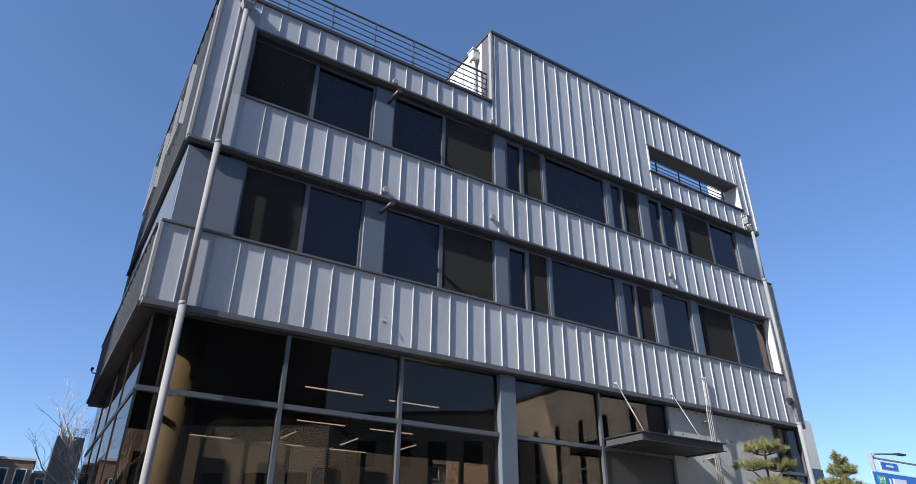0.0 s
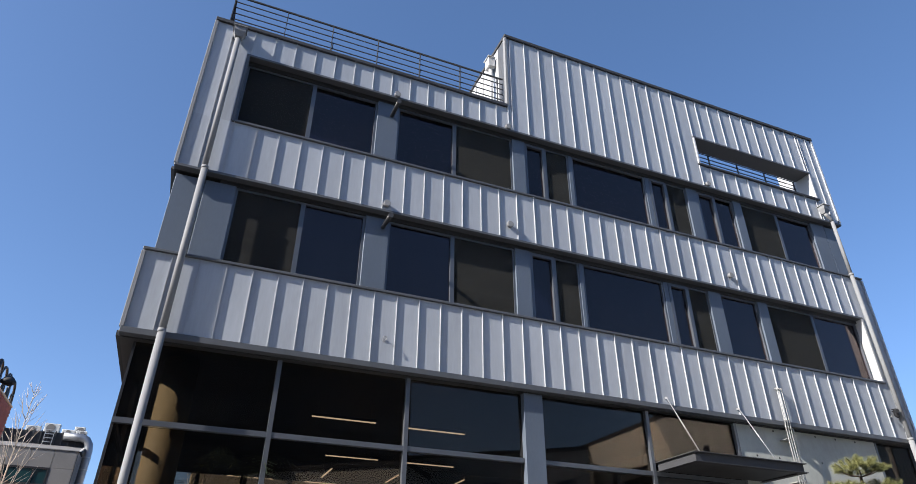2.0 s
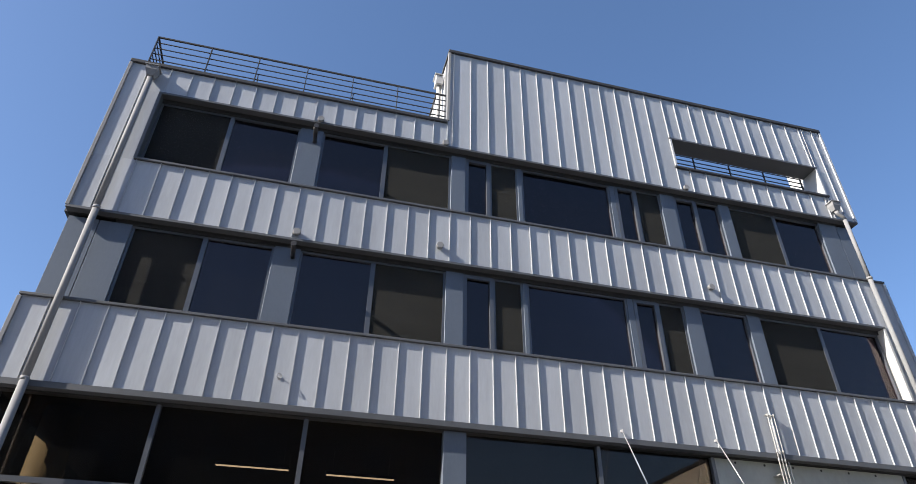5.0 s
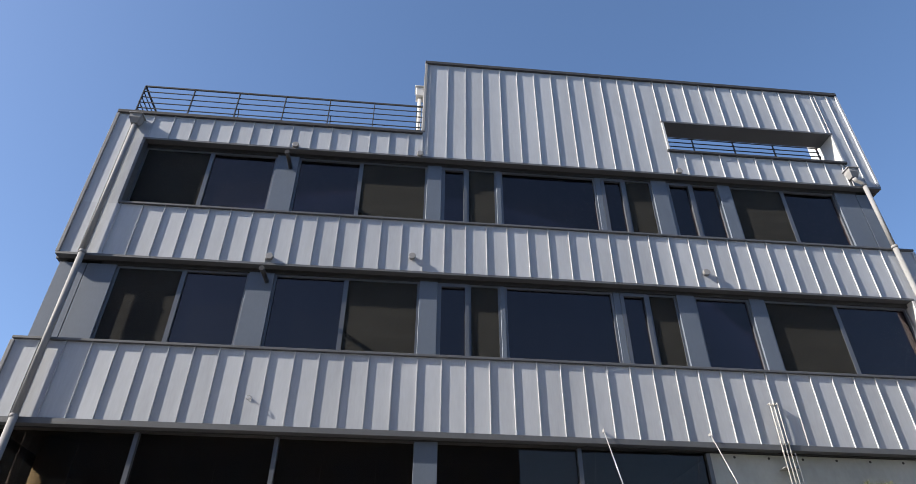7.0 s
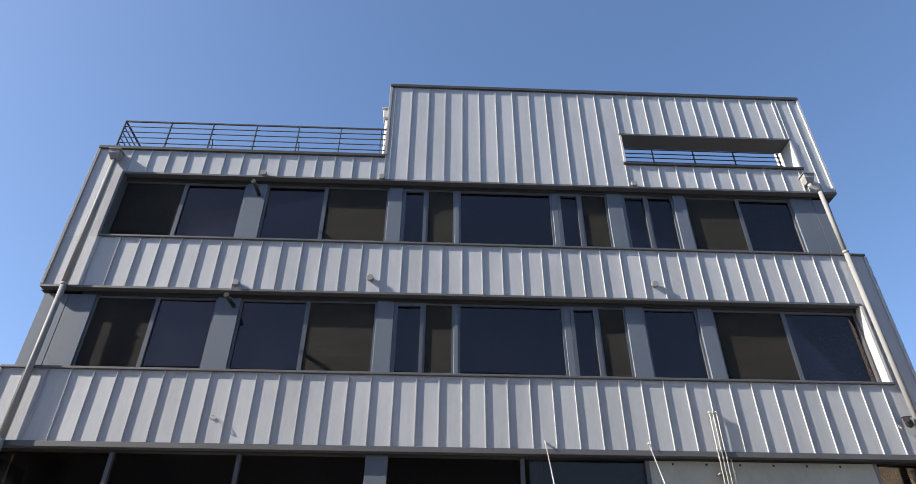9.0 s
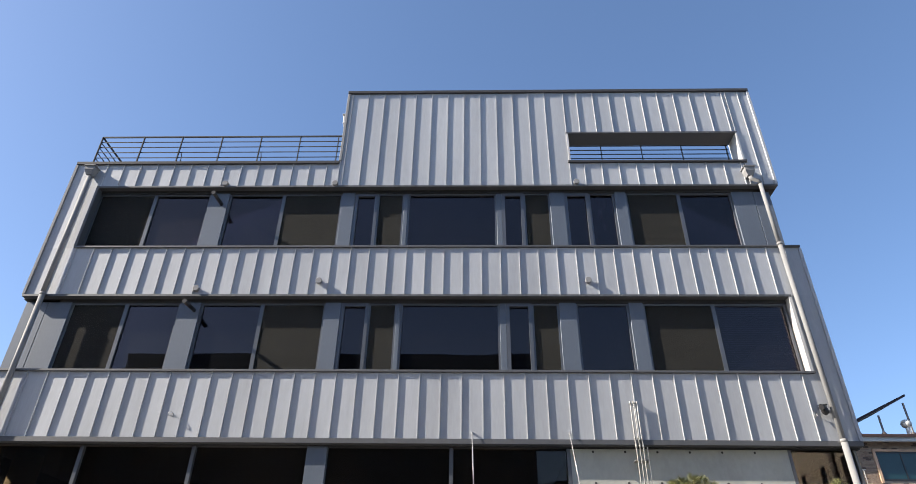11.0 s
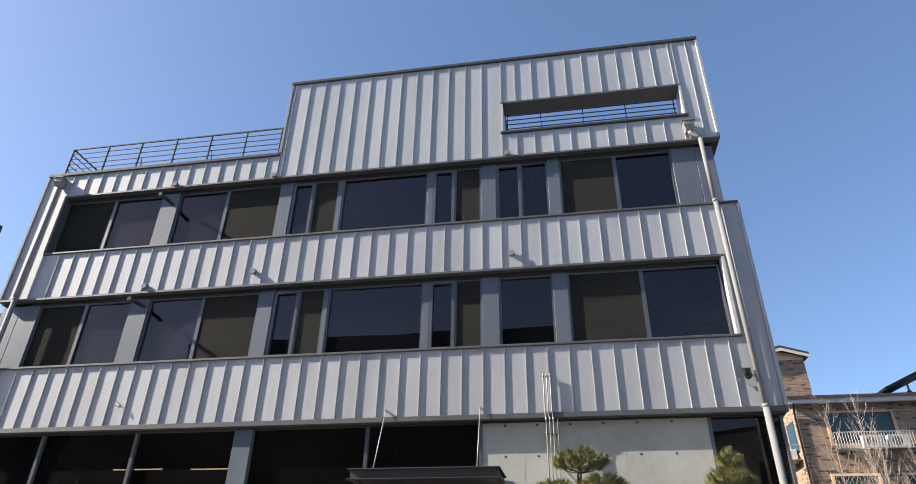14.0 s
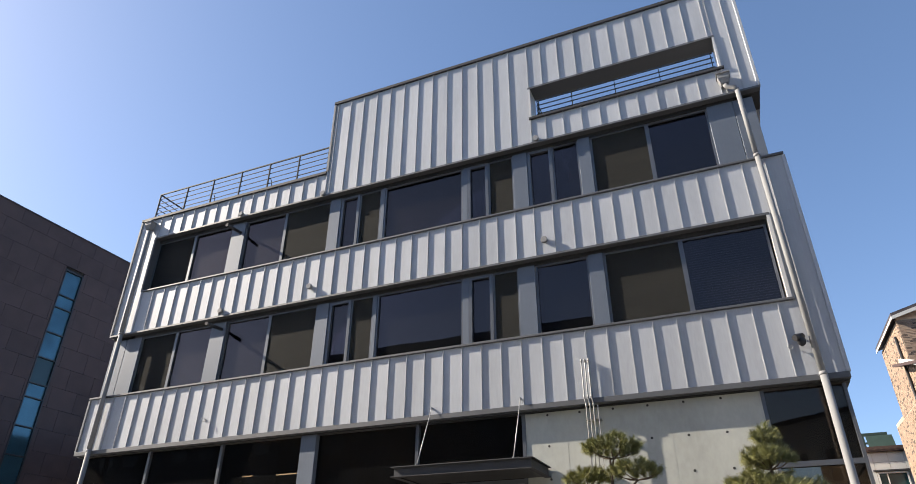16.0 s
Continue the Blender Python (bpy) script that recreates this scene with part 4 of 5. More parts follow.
v = [gw.verts.new(p) for p in ((0, 4.0, 13.62), (2.35, 4.0, 13.62), (2.35, 4.0, 13.76), (1.25, 4.0, 14.10), (0, 4.0, 13.76))]
gw.faces.new(v)
v2 = [gw.verts.new(p.co + Vector((0, 0.3, 0))) for p in v]
gw.faces.new(v2[::-1])
part("gable_wall", gw, BRICK, house)
for s in (-1, 1):
    bb = bmesh.new()
    x0, x1 = 1.25, (-0.22 if s < 0 else 2.62)
    drop = 13.6
    q = [bb.verts.new(p) for p in ((x0, 3.66, 14.03), (x1, 3.66, drop), (x1, 3.66, drop + 0.16), (x0, 3.66, 14.19))]
    q2 = [bb.verts.new(p.co + Vector((0, 0.06, 0))) for p in q]
    bb.faces.new(q)
    bb.faces.new(q2[::-1])
    for i in range(4):
        bb.faces.new((q[i], q2[i], q2[(i + 1) % 4], q[(i + 1) % 4]))
    part("barge_board", bb, PALE, house, "white gable board")
part("tower_eave", boxes((-0.23, -0.2, 3.7, 9.0, 13.62, 13.74)), PALE, house, "white tower eave board")
part("eave_fascia", boxes((-0.45, 16.4, -0.45, -0.33, 10.12, 10.32)), PALE, house, "white eave board")


def slope_slab(x0, x1, y0, y1, z0, z1, thick):
    """A slab that rises from y0 to y1."""
    bm = bmesh.new()
    v = [bm.verts.new((x, y, z + t)) for t in (0, thick) for x, y, z in ((x0, y0, z0), (x1, y0, z0), (x1, y1, z1), (x0, y1, z1))]
    for f in ((3, 2, 1, 0), (4, 5, 6, 7), (0, 1, 5, 4), (1, 2, 6, 5), (2, 3, 7, 6), (3, 0, 4, 7)):
        bm.faces.new([v[i] for i in f])
    return bm


part("verge_board", slope_slab(-0.45, -0.37, -0.45, 3.95, 10.12, 11.57, 0.2), PALE, house, "white sloping verge board")
part("gable_infill", slope_slab(0.0, 0.25, 0.0, 4.0, 10.0, 11.35, 0.28), MORTAR, house)
part("eave_soffit", boxes((-0.33, 16.4, -0.33, -0.002, 10.20, 10.25)), PALE, house)
part("roof", slope_slab(-0.5, 16.5, -0.52, 5.2, 10.31, 11.75, 0.13), ROOFTILE, house, "dark reddish shingle roof")
part("drainpipe", tube(bmesh.new(), [(-0.1, -0.4, 10.15), (-0.1, -0.2, 9.9), (-0.07, -0.07, 9.6), (-0.07, -0.07, 0)], 0.05, 8), BLACK, house, "black drainpipe")
part("drainpipe", tube(bmesh.new(), [(-0.08, 4.8, 13.1), (-0.08, 4.8, 0)], 0.06, 8), BLACK, house, "black drainpipe")


def house_window(x0, x1, z0, z1, ac):
    w = part("window", boxes((x0, x0 + 0.07, -0.03, 0.05, z0, z1), (x1 - 0.07, x1, -0.03, 0.05, z0, z1), (x0 + 0.07, x1 - 0.07, -0.03, 0.05, z1 - 0.07, z1), (x0 + 0.07, x1 - 0.07, -0.03, 0.05, z0, z0 + 0.07),
                             ((x0 + x1) / 2 - 0.03, (x0 + x1) / 2 + 0.03, -0.03, 0.05, z0 + 0.07, z1 - 0.07)), BLACK, house, "dark-framed sliding window")
    part("pane", boxes((x0 + 0.07, x1 - 0.07, -0.014, -0.010, z0 + 0.07, z1 - 0.07)), HOUSE_GLASS, w)
    part("surround", boxes((x0 - 0.12, x0, -0.07, 0.0, z0 - 0.1, z1 + 0.1), (x1, x1 + 0.12, -0.07, 0.0, z0 - 0.1, z1 + 0.1), (x0, x1, -0.07, 0.0, z1, z1 + 0.1)), BRICK, w)
    if ac:
        r = part("guard_rail", boxes((x0 - 0.1, x1 + 0.5, -0.52, -0.49, z0 + 0.35, z0 + 0.38), (x0 - 0.1, x1 + 0.5, -0.52, -0.49, z0 - 0.32, z0 - 0.29), (x0 - 0.1, x1 + 0.5, -0.50, 0, z0 - 0.34, z0 - 0.32)), STEEL, w, "white metal window guard")
        n = int((x1 - x0 + 0.6) / 0.11)
        for i in range(n):
            part("baluster", boxes((x0 - 0.09 + i * 0.11, x0 - 0.073 + i * 0.11, -0.517, -0.493, z0 - 0.29, z0 + 0.35)), PALE, r)
    return w


# teal of the mirrored sky is put into this pane's base colour
STRIP_GLASS = mat("sky_tinted_strip_pane", (0.06, 0.14, 0.18), 0.12, 0.55, 0.35, 0.8)
HOUSE_GLASS = mat("teal_reflecting_pane", (0.012, 0.042, 0.048), 0.08, 0, 0.2, 0.7)
for x0, x1, z0, z1, ac in ((1.25, 3.85, 8.45, 9.75, True), (5.3, 7.6, 8.45, 9.75, False), (0.9, 2.6, 5.7, 7.1, False), (3.7, 6.3, 5.7, 7.1, False)):
    house_window(x0, x1, z0, z1, ac)
for x in (2.3, 3.3):
    e = empty("air_conditioner", (24.5 + x, 28.5, 8.14), "white outdoor air-conditioner unit on a window guard", "air conditioner", "outdoor air conditioners")
    part("case", boxes((0, 0.8, 0.03, 0.33, 0, 0.55)), PLASTIC, e, bevel=0.02)
    part("fan_grille", tube(bmesh.new(), [(0.3, 0.028, 0.28), (0.3, 0.012, 0.28)], 0.2, 20), GREYSTONE, e, "round grey fan grille")
bm = boxes((-0.03, 0.02, 0.55, 0.62, 8.2, 9.6), (-0.03, 0.02, 1.53, 1.6, 8.2, 9.6), (-0.03, 0.02, 0.62, 1.53, 9.53, 9.6), (-0.03, 0.02, 0.62, 1.53, 8.2, 8.27))
w = part("window", bm, BLACK, house, "dark-framed window with a guard rail")
part("pane", boxes((-0.034, -0.03, 0.62, 1.53, 8.27, 9.53)), HOUSE_GLASS, w)
part("guard_rail", boxes((-0.5, -0.48, 0.4, 1.75, 8.52, 8.54), (-0.5, -0.48, 0.4, 1.75, 8.3, 8.32), (-0.5, -0.48, 0.4, 1.75, 8.06, 8.08), (-0.5, 0, 0.4, 1.75, 7.88, 7.9), (-0.5, 0, 0.4, 0.42, 8.52, 8.54), (-0.5, 0, 1.73, 1.75, 8.52, 8.54), (-0.5, -0.48, 0.4, 0.42, 7.9, 8.54), (-0.5, -0.48, 1.73, 1.75, 7.9, 8.54)), STEEL, w)
e = empty("air_conditioner", (24.1, 29.7, 7.9), "white outdoor air-conditioner unit on a window guard", "air conditioner", "outdoor air conditioners")
part("case", boxes((0, 0.3, 0, 0.8, 0, 0.5)), PLASTIC, e, bevel=0.02)
part("fan_grille", tube(bmesh.new(), [(-0.002, 0.35, 0.28), (-0.015, 0.35, 0.28)], 0.2, 20), GREYSTONE, e, "round grey fan grille")
bm = boxes((-0.02, 0.02, 1.9, 2.25, 5.1, 5.9))
w = part("window", bm, BLACK, house, "narrow dark window")
# solar panels on the house roof
e = empty("solar_array", (29.9, 29.2, 10.65), "tilted solar panels on steel posts on the roof", "solar panels")
sp = bmesh.new()
v = [sp.verts.new(p) for p in ((-1.3, 0, 0.15), (2.45, 0, 1.86), (2.45, 3.5, 1.86), (-1.3, 3.5, 0.15))]
v2 = [sp.verts.new(p.co + Vector((-0.03, 0, 0.1))) for p in v]
sp.faces.new(v[::-1])
sp.faces.new(v2)
for i in range(4):
    sp.faces.new((v[i], v[(i + 1) % 4], v2[(i + 1) % 4], v2[i]))
part("panel_field", sp, SOLAR, e)
for x in (-0.3, 0.9, 2.3):
    part("post", boxes((x, x + 0.07, 0.2, 0.27, 0, 0.55 + 0.45 * x)), PIPE, e)
    part("foot", tube(bmesh.new(), [(x + 0.035, 0.235, 0), (x + 0.035, 0.235, 0.12)], [0.13, 0.09], 10), ROOF, e)

e = empty("roof_ventilator", (32.15, 29.6, 10.6), "white turbine ventilator on a short pipe on the roof", "ventilator")
part("pipe", tube(bmesh.new(), [(0, 0, -0.1), (0, 0, 0.45)], 0.10, 14), PLASTIC, e)
part("turbine", tube(bmesh.new(), [(0, 0, 0.45), (0, 0, 0.52), (0, 0, 0.66), (0, 0, 0.80), (0, 0, 0.86)], [0.10, 0.20, 0.25, 0.18, 0.04], 16), PLASTIC, e, "ribbed white turbine head")

# bricks of the house: courses on the two seen faces
def bricks_joined(name, rows, axis, parent):
    """Brick courses as one mesh: rows of (start, end, z0, z1, plane)."""
    rng = random.Random(7)
    verts, faces = [], []
    for a0, a1, z0, z1, plane in rows:
        z, course = z0, 0
        while z < z1 - 0.06:
            a = a0 - (0.12 if course % 2 else 0)
            while a < a1:
                s, t = max(a, a0), min(a + 0.225, a1)
                if t - s > 0.03:
                    d = 0.012 + rng.random() * 0.012
                    i = len(verts)
                    if axis == "x":
                        verts += [(s, plane - d, z), (t, plane - d, z), (t, plane - d, z + 0.067), (s, plane - d, z + 0.067), (s, plane, z), (t, plane, z), (t, plane, z + 0.067), (s, plane, z + 0.067)]
                    else:
                        verts += [(plane - d, t, z), (plane - d, s, z), (plane - d, s, z + 0.067), (plane - d, t, z + 0.067), (plane, t, z), (plane, s, z), (plane, s, z + 0.067), (plane, t, z + 0.067)]
                    faces += [(i, i + 1, i + 2, i + 3), (i, i + 4, i + 5, i + 1), (i + 2, i + 6, i + 7, i + 3), (i + 1, i + 5, i + 6, i + 2), (i, i + 3, i + 7, i + 4)]
                a += 0.236
            z += 0.077
            course += 1
    me = bpy.data.meshes.new(name)
    me.from_pydata(verts, [], faces)
    me.materials.append(BRICK_WALL)
    ob = new(name, me)
    ob.parent = parent
    tagged(ob, "courses of tan and brown bricks", kind="stuff")


BRICK_WALL = bpy.data.materials.new("mixed_tan_brick")
BRICK_WALL.use_nodes = True
n, l = BRICK_WALL.node_tree.nodes, BRICK_WALL.node_tree.links
geo, ramp, tx, tc = n.new("ShaderNodeNewGeometry"), n.new("ShaderNodeValToRGB"), n.new("ShaderNodeTexNoise"), n.new("ShaderNodeTexCoord")
ramp.color_ramp.elements[0].color = (0.11, 0.08, 0.065, 1)
ramp.color_ramp.elements[0].position = 0.10
ramp.color_ramp.elements[1].color = (0.42, 0.325, 0.235, 1)
for pos, col in ((0.13, (0.27, 0.19, 0.14, 1)), (0.5, (0.38, 0.28, 0.20, 1)), (0.8, (0.34, 0.24, 0.172, 1))):
    el = ramp.color_ramp.elements.new(pos)
    el.color = col
l.new(geo.outputs["Random Per Island"], ramp.inputs[0])
mixc = n.new("ShaderNodeMixRGB")
mixc.blend_type = "MULTIPLY"
mixc.inputs[0].default_value = 0.35
tx.inputs["Scale"].default_value = 6
l.new(tc.outputs["Object"], tx.inputs["Vector"])
l.new(ramp.outputs[0], mixc.inputs[1])
l.new(tx.outputs[0], mixc.inputs[2])
l.new(mixc.outputs[0], n["Principled BSDF"].inputs["Base Color"])
n["Principled BSDF"].inputs["Roughness"].default_value = 0.9
bricks_joined("brickwork", ((0.02, 9.5, 9.85, 10.24, 0), (0.02, 1.13, 8.35, 9.85, 0), (3.97, 5.18, 8.35, 9.85, 0), (7.72, 9.5, 8.35, 9.85, 0), (0.02, 9.5, 7.2, 8.35, 0),
                                (0.02, 0.78, 5.6, 7.2, 0), (2.72, 3.58, 5.6, 7.2, 0), (6.42, 9.5, 5.6, 7.2, 0), (0.02, 9.5, 3.5, 5.6, 0)), "x", house)
bricks_joined("brickwork", ((0.02, 2.33, 10.52, 13.62, 4.0),), "x", house)
bricks_joined("brickwork", ((0.02, 10.9, 9.6, 10.1, 0), (0.02, 0.55, 8.2, 9.6, 0), (1.6, 10.9, 8.2, 9.6, 0), (0.02, 10.9, 5.9, 8.2, 0), (0.02, 1.9, 5.1, 5.9, 0), (2.25, 10.9, 5.1, 5.9, 0), (0.02, 10.9, 3.0, 5.1, 0), (4.0, 8.8, 10.1, 13.62, 0), *((max(0.02, (z - 10.1) / 0.33), 4.0, z, z + 0.155, 0) for z in (10.1, 10.255, 10.41, 10.565, 10.72, 10.875, 11.03, 11.185, 11.34))), "y", house)

# low grey block behind the far corner
low = empty("low_block", (21.6, 41.0, -0.47), "low pale tile-clad building with a brown dentilled coping", "building")
low.scale = (1.235, 1.235, 1.235)
part("body", boxes((0, 3.75, 0.05, 9, 0, 7.75)), MORTAR, low)
me = data("wall_tile", boxes((0, 0.585, 0.02, 0.05, 0, 0.385)), PALE)
for j in range(20):
    for i in range(6):
        if not (j in (16, 17) and i in (2, 3)):
            piece("wall_tile", me, low, (0.01 + i * 0.6, 0, 0.02 + j * 0.392 - 0.15))
w = part("window", boxes((1.22, 1.28, -0.03, 0.05, 6.14, 6.9), (2.32, 2.38, -0.03, 0.05, 6.14, 6.9), (1.28, 2.32, -0.03, 0.05, 6.84, 6.9), (1.28, 2.32, -0.03, 0.05, 6.14, 6.2), (1.57, 1.61, -0.03, 0.05, 6.2, 6.84)), PLASTIC, low, "white-framed window")
part("pane", boxes((1.28, 2.32, 0.03, 0.034, 6.2, 6.84)), HOUSE_GLASS, w)
part("lintel", boxes((1.1, 2.9, -0.10, 0.02, 6.93, 6.99)), RAIL, low)
cop = part("coping", boxes((-0.1, 2.9, -0.12, 0.3, 7.75, 7.97), (2.9, 3.75, -0.12, 0.3, 7.75, 8.2)), BROWN, low, "brown dentilled coping")
me = data("dentil", boxes((0, 0.09, -0.17, -0.12, 0, 0.07)), BROWN)
for i in range(14):
    piece("dentil", me, cop, (0.0 + i * 0.27, 0, 7.82 + (0.2 if i > 10 else 0)))
shed = part("roof_frame", boxes((1.1, 2.15, 0.5, 0.6, 8.55, 8.68), (1.1, 1.2, 0.5, 0.6, 7.9, 8.55), (1.58, 1.68, 0.5, 0.6, 7.9, 8.55), (2.05, 2.15, 0.5, 0.6, 7.9, 8.55), (1.2, 1.58, 0.5, 0.6, 8.2, 8.28)), GREEN, low, "dark green steel roof frame")
part("green_sheet", slope_slab(1.25, 2.3, 0.2, 0.45, 7.97, 8.5, 0.04), GREEN, shed)

# ---- dark granite office block across the alley ----
dark = empty("granite_block", (-14.5, 0, 0), "dark granite-clad office block with a tall strip of windows", "office building")
DY0, DY1, DH = 12.6, 22.8, 19.2
part("body", boxes((-14, -0.13, DY0, DY1, 0, DH)), DIM, dark)
part("end_wall", boxes((-0.128, -0.001, DY0 - 0.05, DY0, 0, DH)), DIM, dark)
part("end_wall", boxes((-0.128, -0.001, DY1, DY1 + 0.05, 0, DH)), DIM, dark)
part("coping", boxes((-14, 0.03, DY0, DY1, DH, DH + 0.06)), RAIL, dark)
SLAB = {}
WY0, WY1, WT = 18.42, 19.5, 17.2
COURSE, BOND = 1.03, 1.42
for j in range(19):
    z0 = max(0.0, -0.12 + j * COURSE)
    z1 = min(DH, -0.12 + (j + 1) * COURSE)
    y = DY0 - (BOND / 2 if j % 2 else 0)
    while y < DY1:
        y0, y1 = max(y, DY0), min(y + BOND, DY1)
        y += BOND
        segs = [(y0, y1)]
        if 1.0 < z0 < WT and y1 > WY0 and y0 < WY1:
            segs = [(y0, WY0), (WY1, y1)]
        for a, b in segs:
            if b - a < 0.05:
                continue
            key = (round(b - a, 3), round(z1 - z0, 3))
            if key not in SLAB:
                SLAB[key] = data("stone_slab", boxes((-0.05, 0, 0.006, b - a - 0.006, 0.006, z1 - z0 - 0.006)), GRANITE)
            piece("stone_slab", SLAB[key], dark, (0, a, z0))
strip = part("window_strip", boxes((-0.12, 0.02, WY0, WY0 + 0.07, 0.9, WT), (-0.12, 0.02, WY1 - 0.07, WY1, 0.9, WT), (-0.12, 0.02, WY0 + 0.07, WY1 - 0.07, WT - 0.07, WT)), BLACK, dark, "tall strip of windows in dark frames, panes coloured like reflected sky")
z, k = WT - 0.07, 0
while z > 1.4:
    hgt = (1.37, 0.68, 1.36, 1.32)[k % 4] if k < 3 else (1.32, 1.30, 0.68, 1.36)[(k - 3) % 4]
    low_z = max(0.9, z - hgt)
    part("rail", boxes((-0.12, 0.01, WY0 + 0.07, WY1 - 0.07, low_z, low_z + 0.06)), BLACK, strip)
    part("pane", boxes((-0.08, -0.07, WY0 + 0.07, WY1 - 0.07, low_z + 0.06, z)), STRIP_GLASS if k % 5 != 4 else HOUSE_GLASS, strip)
    z = low_z
    k += 1
lou = empty("louvre_screen", (-15.4, 24.5, 0), "tall dark louvred screen at the alley's end", "louvre")
part("frame", boxes((0, 2.2, 0.05, 0.15, 0, 15.0)), DIM, lou)
me = data("slat", boxes((0, 2.2, -0.08, 0.04, 0, 0.05)), RAIL)
for i in range(64):
    piece("slat", me, lou, (0, 0, 3 + i * 0.185))

# ---- buildings beyond the near corner ----
grey = empty("grey_stone_building", (-10.85, 38.0, 0.33), "low grey stone-clad building with a dark ribbed metal roof", "building")
part("body", boxes((0, 8.0, 0.03, 3.4, -0.42, 8.3)), MORTAR, grey)
me = data("stone_slab", boxes((0, 0.98, -0.03, 0.03, 0, 0.84)), GREYSTONE)
me2 = data("stone_slab", boxes((0, 0.03, 0, 0.98, 0, 0.84)), GREYSTONE)
for j in range(10):
    for i in range(8):
        if not (j in (8,) and i in (5, 6)):
            piece("stone_slab", me, grey, (0.01 + i * 1.0, 0, -0.20 + j * 0.85))
    for i in range(3):
        piece("stone_slab", me2, grey, (8.0, 0.05 + i, -0.20 + j * 0.85))
w = part("window", boxes((5.02, 5.1, -0.05, 0, 6.62, 7.44), (6.9, 6.98, -0.05, 0, 6.62, 7.44), (5.1, 6.9, -0.05, 0, 7.36, 7.44), (5.1, 6.9, -0.05, 0, 6.62, 6.7), (6.28, 6.34, -0.05, 0, 6.7, 7.36)), BLACK, grey, "dark-framed window")
part("pane", boxes((5.1, 6.9, -0.005, 0.0, 6.7, 7.36)), HOUSE_GLASS, w)
part("roof_slope", slope_slab(-0.05, 8.05, -0.06, 1.3, 8.3, 8.75, 0.04), GREYSTONE, grey, "weathered grey sloping roof edge")
part("roof_verge", slope_slab(8.05, 8.12, -0.06, 1.3, 8.3, 8.75, 0.06), PALE, grey)
band = part("metal_band", boxes((4.2, 8.0, 1.2, 3.4, 8.5, 9.4)), DIM, grey, "dark ribbed metal plant wall")
for i in range(12):
    part("rib", boxes((4.25 + i * 0.33, 4.29 + i * 0.33, 1.14, 1.2, 8.65, 9.45)), RAIL, band)
TANWALL = mat("tan_rendered_wall", (0.33, 0.27, 0.18), 0.85, 0, 0.12, 0.6)
DUCT = mat("galvanised_duct", (0.26, 0.27, 0.29), 0.4, 0.7, 0.15, 3)
duct = part("duct", tube(bmesh.new(), [(7.0, 1.0, 9.2), (7.8, 1.0, 9.2), (8.08, 1.0, 9.1), (8.24, 1.0, 8.88), (8.3, 1.0, 8.58), (8.3, 1.0, -0.3)], 0.2, 14), DUCT, grey, "shiny silver ventilation duct")
for z in (1, 2, 3, 4, 5, 6, 6.9, 7.6, 8.2):
    part("duct_band", tube(bmesh.new(), [(8.3, 1.0, z), (8.3, 1.0, z + 0.05)], 0.22, 14), STEEL, duct)
lad = part("ladder", boxes((6.1, 6.13, 1.02, 1.05, 8.7, 9.5), (6.5, 6.53, 1.02, 1.05, 8.7, 9.5), *((6.13, 6.5, 1.02, 1.05, 8.85 + k * 0.2, 8.88 + k * 0.2) for k in range(4))), STEEL, grey)
for x, y, w, h, z in ((5.9, 1.5, 0.72, 0.5, 9.4), (4.9, 2.4, 0.7, 0.5, 9.4), (6.75, 1.5, 0.62, 0.26, 9.4), (7.15, 2.6, 0.5, 0.5, 9.6), (7.42, 1.5, 0.5, 0.26, 9.4)):
    e = empty("air_conditioner", (-10.85 + x, 38 + y, z + 0.33), "white outdoor air-conditioner unit on the flat roof", "air conditioner", "outdoor air conditioners")
    part("case", boxes((0, w, 0, 0.35, 0, h)), PLASTIC, e, bevel=0.02)
    part("foot", boxes((0.05, w - 0.05, 0.03, 0.3, 9.4 - z if z > 9.5 else 0.0, 0.004)), RAIL, e)
    part("fan_grille", tube(bmesh.new(), [(0.3, -0.002, h * 0.5), (0.3, -0.015, h * 0.5)], min(0.22, h * 0.42), 18), GREYSTONE, e, "round grey fan grille")
blk = empty("dark_tower", (1.2, 62.0, 0), "slim dark tower with a railed roof", "building")
part("body", boxes((0, 2.0, 0, 6, 0, 10.9)), BLACK, blk)
bm = bmesh.new()
for k in range(4):
    box(bm, 0, 2.2, 0, 0.03, 11.08 + 0.16 * k, 11.11 + 0.16 * k)
for x in (0, 0.54, 1.08, 1.62, 2.17):
    box(bm, x, x + 0.03, 0, 0.03, 10.9, 11.6)
part("roof_rail", bm, RAIL, blk)
BROWNBRICK = mat("weathered_brown_brick", (0.17, 0.115, 0.085), 0.9, 0, 0.3, 0.5)
far = empty("far_brick_block", (-9.0, 70.0, 0), "far brown brick block with a light parapet", "building")
part("body", boxes((-6, 6, 0, 8, 0, 10.3), (6.0, 9.2, 1, 8, 0, 9.9), (9.2, 11.0, 2, 8, 0, 9.0)), BROWNBRICK, far)
part("parapet", boxes((-6.1, 6.1, -0.1, 8, 10.3, 10.55), (6.1, 9.3, 0.9, 8, 9.9, 10.1), (9.3, 11.1, 1.9, 8, 9.0, 9.2)), PALE, far)
